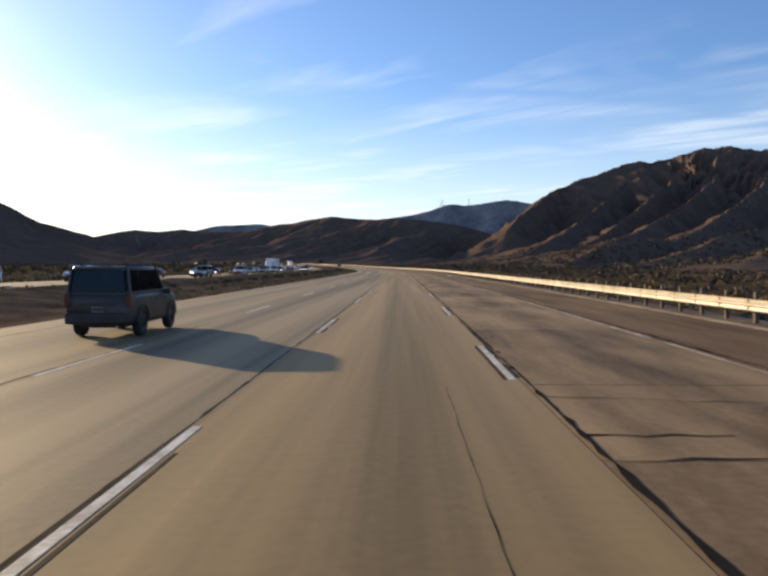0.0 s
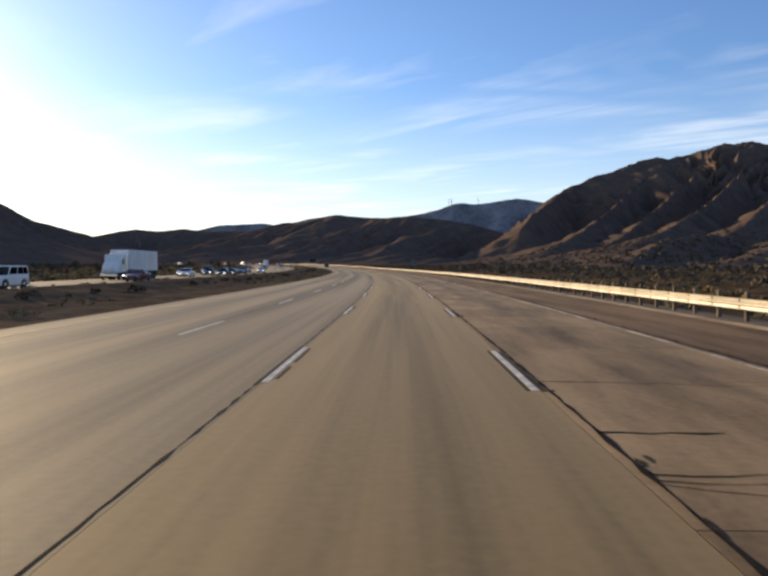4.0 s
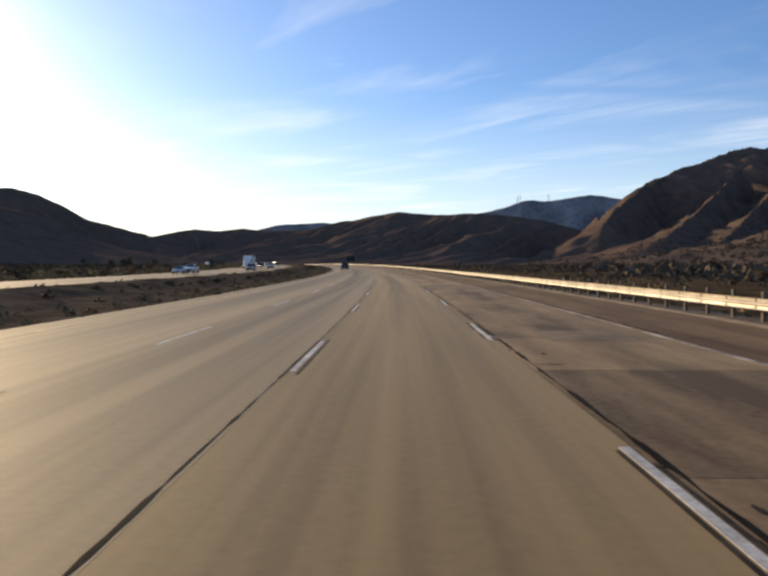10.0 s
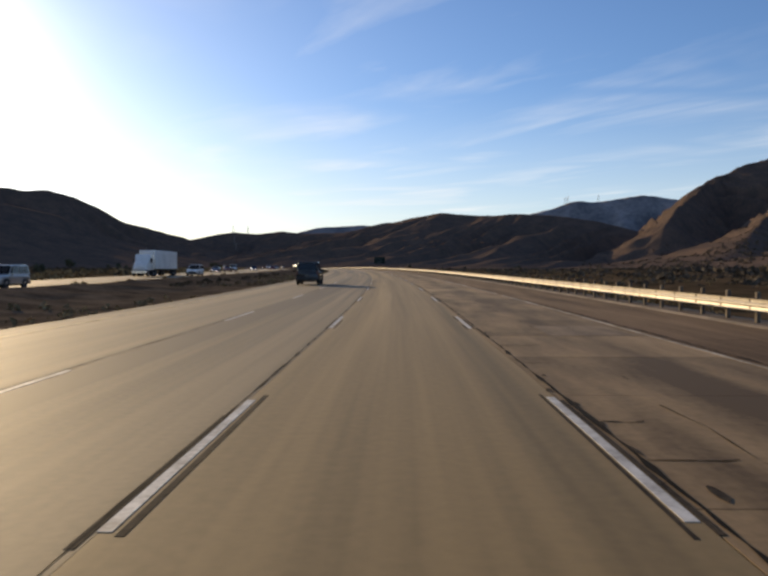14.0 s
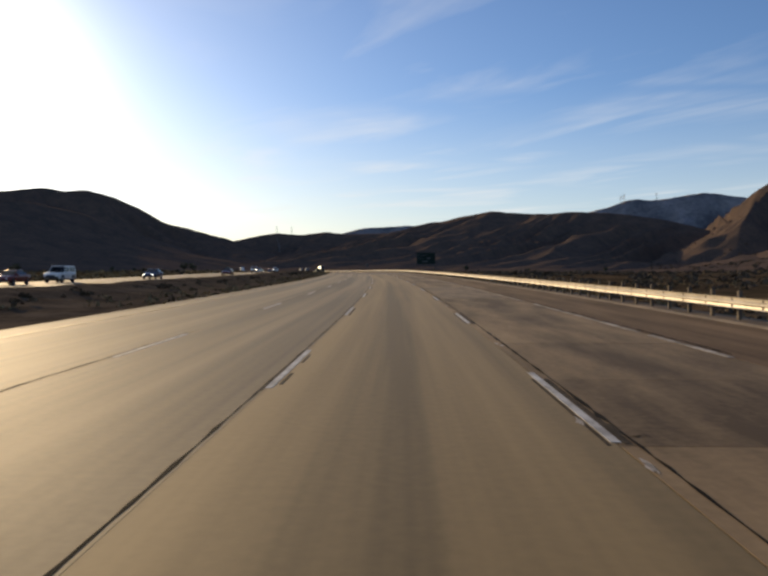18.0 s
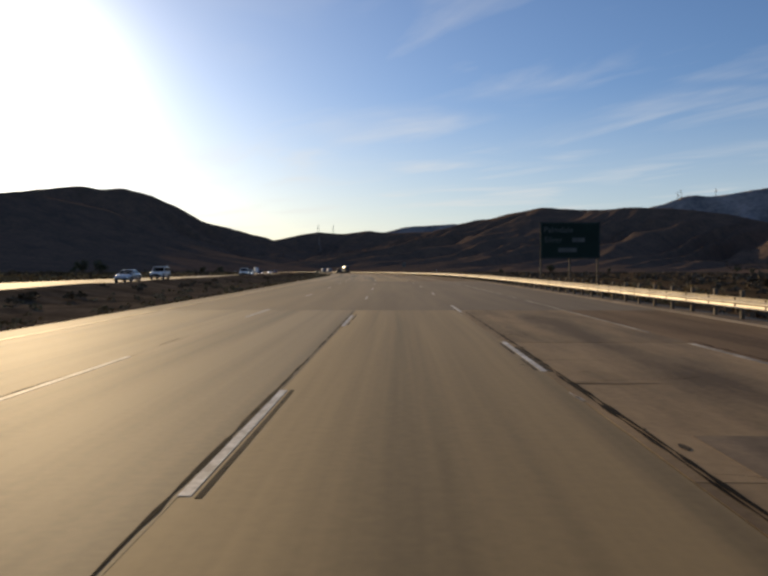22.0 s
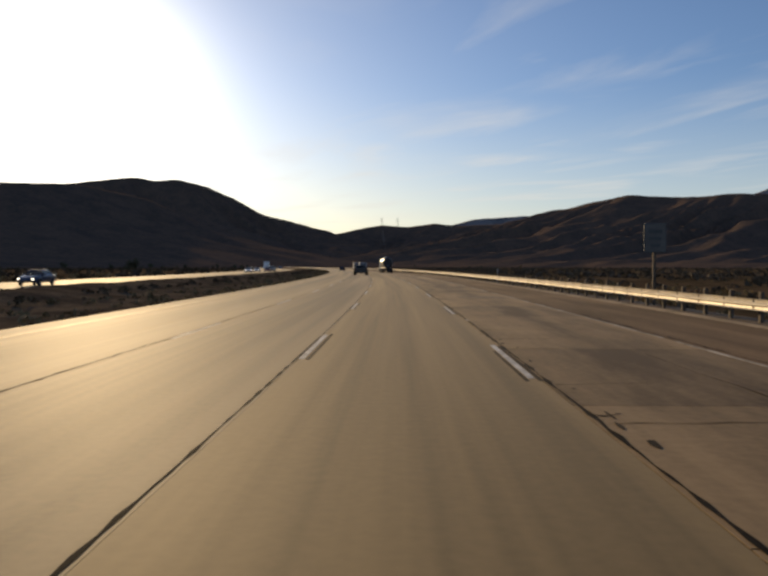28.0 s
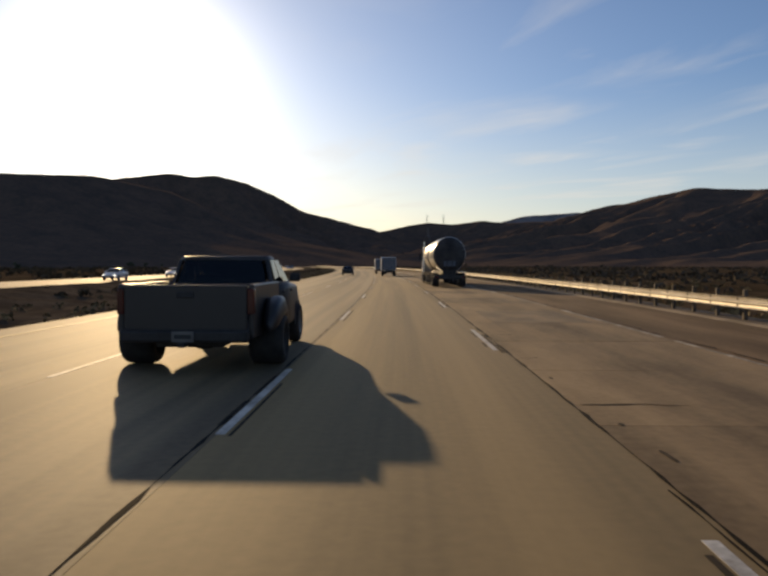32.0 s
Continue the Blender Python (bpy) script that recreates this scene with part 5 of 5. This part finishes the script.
bars(first, [(-0.42, 0.42, 2.95, 0.14), (-0.36, 0.36, 2.6, 0.12), (-0.3, 0.3, 2.2, 0.2)])
second = sign_panel("route_sign", "small grey roadside sign with a dull rim", 0.95, 1.25, 2.15, SIGN_SHADE_GREY, (0.0,), 874.7 + 26.0, 10.9)
part("border", joined(box(-0.45, 0.45, -0.026, -0.018, 2.18, 2.2), box(-0.45, 0.45, -0.026, -0.018, 3.35, 3.37), box(-0.45, -0.43, -0.026, -0.018, 2.2, 3.35), box(0.43, 0.45, -0.026, -0.018, 2.2, 3.35)), SIGN_PALE_SHADED, second)
bars(second, [(-0.3, 0.3, 3.05, 0.16), (-0.25, 0.25, 2.75, 0.14), (-0.2, 0.2, 2.45, 0.14)])
for s in (945.0, 830.0):
    marker = thing("marker_post", "thin pale roadside marker post behind the rail", "marker post", "marker posts")
    part("stake", box(-0.035, 0.035, -0.02, 0.02, -0.9, 1.3, 0.008, 1), SIGN_BACK, marker)
    part("reflector", box(-0.03, 0.03, -0.032, -0.02, 1.08, 1.26, 0.004, 1), SIGN_WHITE, marker)
    marker.matrix_basis = stand(s, 11.0)


def pylon():
    top = thing("pylon", "grey steel lattice power pylon on the ridge", "pylon", "pylons")
    H = 48.0
    half = lambda z: 4.5 * (1 - z / H) + 0.7
    levels = [H * k / 8 for k in range(9)]
    for sx, sy in ((1, 1), (1, -1), (-1, 1), (-1, -1)):
        part("leg", tube((sx * half(0), sy * half(0), -6), (sx * half(H), sy * half(H), H), 0.3, 0.18, 6), LATTICE, top)
    for z0, z1 in zip(levels, levels[1:]):
        a, b = half(z0), half(z1)
        part("brace", joined(*[tube(p, q, 0.14, sides=5) for p, q in (((a, a, z0), (-b, b, z1)), ((-a, a, z0), (b, b, z1)), ((a, -a, z0), (-b, -b, z1)), ((-a, -a, z0), (b, -b, z1)))]), LATTICE, top)
    for z, w in ((30, 11), (37, 9.5), (44, 8)):
        part("crossarm", joined(tube((-w, 0, z), (w, 0, z), 0.22, sides=6), tube((-w, 0, z), (0, 0, z + 3), 0.15, sides=5), tube((w, 0, z), (0, 0, z + 3), 0.15, sides=5)), LATTICE, top)
    return top


bpy.context.view_layer.update()
solid = bpy.context.evaluated_depsgraph_get()


slopes = [ob for ob in scene.objects if ob.type == "MESH" and ob.name.split(".")[0] in ("hill", "ground")]


def on_land(x, y):
    """The height of the land at x, y."""
    best = -0.75
    for ob in slopes:
        hit = ob.ray_cast(Vector((x, y, 1500.0)), Vector((0, 0, -1)), depsgraph=solid)
        if hit[0]:
            best = max(best, hit[1].z)
    return best


first_pylon = pylon()
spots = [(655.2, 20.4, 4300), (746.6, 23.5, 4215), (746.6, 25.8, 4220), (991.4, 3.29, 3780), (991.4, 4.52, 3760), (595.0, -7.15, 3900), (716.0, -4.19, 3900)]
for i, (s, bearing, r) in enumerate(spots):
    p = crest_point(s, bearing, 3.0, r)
    m = pose(p.x, p.y, on_land(p.x, p.y) - 1.0, 0, 0, 25 + 9 * i)
    if i == 0:
        first_pylon.matrix_basis = m
    else:
        copy_thing(first_pylon, m)

# a scrap of crumpled white litter on the shoulder
scrap = bmesh.new()
bmesh.ops.create_icosphere(scrap, subdivisions=2, radius=0.09)
for v in scrap.verts:
    v.co *= 1 + 0.45 * noise.noise(v.co * 17.0)
    v.co.z *= 0.6
litter = tagged(new("litter", mesh_of("litter", scrap, BOX_WHITE)), "small crumpled scrap of white litter on the shoulder", "litter")
litter.matrix_basis = stand(113.7, 7.7, 0.045, 30)

# ---------------------------------------------------------------- scrub and trees


def clumps(name, label, places, mat, leaves=26, seed=1):
    """Many bushes in one mesh: each a mound of small leaf blades."""
    r = np.random.RandomState(seed)
    n = len(places)
    P = np.array(places)  # x, y, z, radius, height
    k = leaves
    th = r.uniform(0, 2 * np.pi, (n, k))
    ph = np.arccos(r.uniform(0, 1, (n, k)))
    rad = r.uniform(0.45, 1.0, (n, k)) ** 0.5
    lump = 1 + 0.3 * np.sin(th * 3 + r.uniform(0, 6, (n, 1)))
    cx = P[:, None, 0] + P[:, None, 3] * rad * lump * np.sin(ph) * np.cos(th)
    cy = P[:, None, 1] + P[:, None, 3] * rad * lump * np.sin(ph) * np.sin(th)
    cz = P[:, None, 2] + P[:, None, 4] * rad * np.cos(ph)
    c = np.stack([cx, cy, cz], -1).reshape(-1, 3)
    size = (P[:, None, 3] * r.uniform(0.25, 0.5, (n, k))).reshape(-1, 1)
    a = r.normal(size=c.shape)
    a /= np.linalg.norm(a, axis=1, keepdims=True)
    b = np.cross(a, r.normal(size=c.shape))
    b /= np.linalg.norm(b, axis=1, keepdims=True)
    v = np.concatenate([c + a * size, c + b * size * 0.6, c - a * size, c - b * size * 0.6], 1).reshape(-1, 3)
    v[:, 2] = np.maximum(v[:, 2], np.repeat(P[:, 2], k * 4) - 0.3)
    f = np.arange(len(v)).reshape(-1, 4)
    return tagged(new(name, raw_mesh(name, v.tolist(), f.tolist(), mat)), label, "shrubs", kind="stuff")


rnd = random.Random(3)


def scatter(count, s0, s1, d0, d1, z, rlo, rhi):
    out = []
    while len(out) < count:
        s, d = rnd.uniform(s0, s1), d0 + (d1 - d0) * rnd.random() ** 1.3
        if noise.noise((s * 0.02, d * 0.06, 4)) < -0.25:
            continue
        p = at(s, d)
        r = rnd.uniform(rlo, rhi)
        out.append((p.x, p.y, p.z + z, r, r * rnd.uniform(0.7, 1.2)))
    return out


clumps("median_brush", "low dark brush on the median bank", scatter(1500, -40, 1350, -20.6, -15.0, 0.1, 0.12, 0.36), BRUSH, 36, 2)
clumps("median_grass", "pale dry weeds along the median edge", scatter(2400, -40, 1350, -10.6, -16.5, -0.12, 0.1, 0.3), BRUSH_PALE, 16, 3)
clumps("edge_tufts", "small pale dry tufts along the inner shoulder", scatter(1500, -20, 1150, -10.1, -11.6, -0.1, 0.07, 0.2), BRUSH_GOLD, 14, 15)
clumps("golden_brush", "golden dry brush along the far edge of the median", scatter(420, 30, 560, -23.0, -21.2, -0.1, 0.2, 0.5), BRUSH_GOLD, 36, 12)
clumps("golden_brush", "golden dry brush beyond the opposite carriageway", scatter(1700, 60, 1000, -44.0, -80.0, -0.6, 0.4, 1.1), BRUSH_GOLD, 30, 18)
clumps("verge_brush", "dark brush behind the outer guard rail", scatter(4200, -20, 1500, 13.0, 95.0, -0.85, 0.22, 0.7), BRUSH_SLOPE, 26, 4)
clumps("verge_weeds", "pale dry weeds behind the outer guard rail", scatter(2600, -20, 1500, 11.4, 60.0, -0.7, 0.15, 0.45), BRUSH_PALE, 18, 5)
clumps("golden_weeds", "golden dry grass behind the outer guard rail", scatter(620, -10, 1150, 11.8, 26.0, -0.55, 0.25, 0.65), BRUSH_GOLD, 36, 14)
clumps("valley_brush", "dark shrubs scattered over the valley floor", scatter(4200, 60, 2100, 40.0, 480.0, -0.8, 0.6, 1.5), BRUSH_SLOPE, 22, 6)
clumps("far_side_brush", "dark shrubs beyond the opposite carriageway", scatter(3000, 60, 1900, -46.0, -420.0, -0.8, 0.7, 1.8), BRUSH, 22, 7)


def slope_brush(count, s, b0, b1, r0, r1):
    """Places for bushes on the slopes, spread over a fan of bearings seen from station s."""
    out = []
    while len(out) < count:
        p = crest_point(s, rnd.uniform(b0, b1), 0.0, rnd.uniform(r0, r1))
        if noise.noise((p.x * 0.004, p.y * 0.004, 6)) < -0.2:
            continue
        r = rnd.uniform(1.3, 3.6)
        out.append((p.x, p.y, on_land(p.x, p.y) - 0.4, r, r * rnd.uniform(0.5, 0.8)))
    return out


clumps("slope_brush", "dark chaparral bushes on the mountain slopes", slope_brush(11000, FAR, 4, 46, 420, 2500), BRUSH_SLOPE, 14, 16)
clumps("slope_brush", "dark chaparral bushes on the hills at the valley head", slope_brush(3800, LAST, -38, 10, 1300, 3600), BRUSH_SLOPE, 14, 17)


def tree(seed, height):
    """A roadside evergreen: tapered trunk, limbs and a ragged crown of leaf blades."""
    r = random.Random(seed)
    top = thing("tree", "dark ragged roadside tree with a rounded crown", "tree", "trees beyond the road")
    wood = [tube((0, 0, -0.8), (0.1, 0.05, height * 0.55), 0.22, 0.12, 9)]
    blades = bmesh.new()
    for k in range(8):
        a = 2 * math.pi * k / 8 + r.uniform(-0.3, 0.3)
        z0 = height * r.uniform(0.28, 0.55)
        tip = Vector((math.cos(a) * height * r.uniform(0.16, 0.3), math.sin(a) * height * r.uniform(0.16, 0.3), height * r.uniform(0.5, 0.92)))
        wood.append(tube((0.05, 0, z0), tip, 0.08, 0.025, 6))
        for _ in range(120):
            c = tip + Vector([r.gauss(0, height * 0.085) for _ in range(3)])
            u = Vector([r.gauss(0, 1) for _ in range(3)]).normalized()
            w = u.cross(Vector([r.gauss(0, 1) for _ in range(3)])).normalized()
            q = r.uniform(0.12, 0.28) * height / 6
            blades.faces.new([blades.verts.new(c + x) for x in (u * q, w * q * 0.6, -u * q, -w * q * 0.6)])
    part("trunk", joined(*wood), BARK, top)
    part("crown", blades, LEAF, top)
    return top


kinds = [tree(20 + i, h) for i, h in enumerate((2.4, 3.2, 4.0))]
spots = [(rnd.uniform(140, 1700), -rnd.uniform(44, 130)) for _ in range(40)] + [(rnd.uniform(900, 1900), rnd.uniform(60, 220)) for _ in range(12)]
for i, (s, d) in enumerate(spots):
    m = stand(s, d, -0.7, rnd.uniform(0, 360))
    if i < 3:
        kinds[i].matrix_basis = m
    else:
        copy_thing(rnd.choice(kinds), m)

# ---------------------------------------------------------------- slabs of the outer lane
slabs_top = tagged(new("truck_lane"), "patched concrete slabs of the outer lane", "road lane", kind="structure")
s = -4.0
rnd = random.Random(8)
while s < 1150.0:
    length = rnd.choice((3.9, 4.3, 4.9, 5.8))
    end = min(s + length, 1150.0)
    if s < B0 < end:
        end = B0
    if end - s > 0.4:
        ob = new("slab", slab("slab", s, end - 0.02, 1.842, R2 - 0.01, rnd.uniform(-0.004, 0.0), 0.2, CONCRETE_OLD, 3.0))
        ob.parent = slabs_top
    s = B1 if end == B0 else end
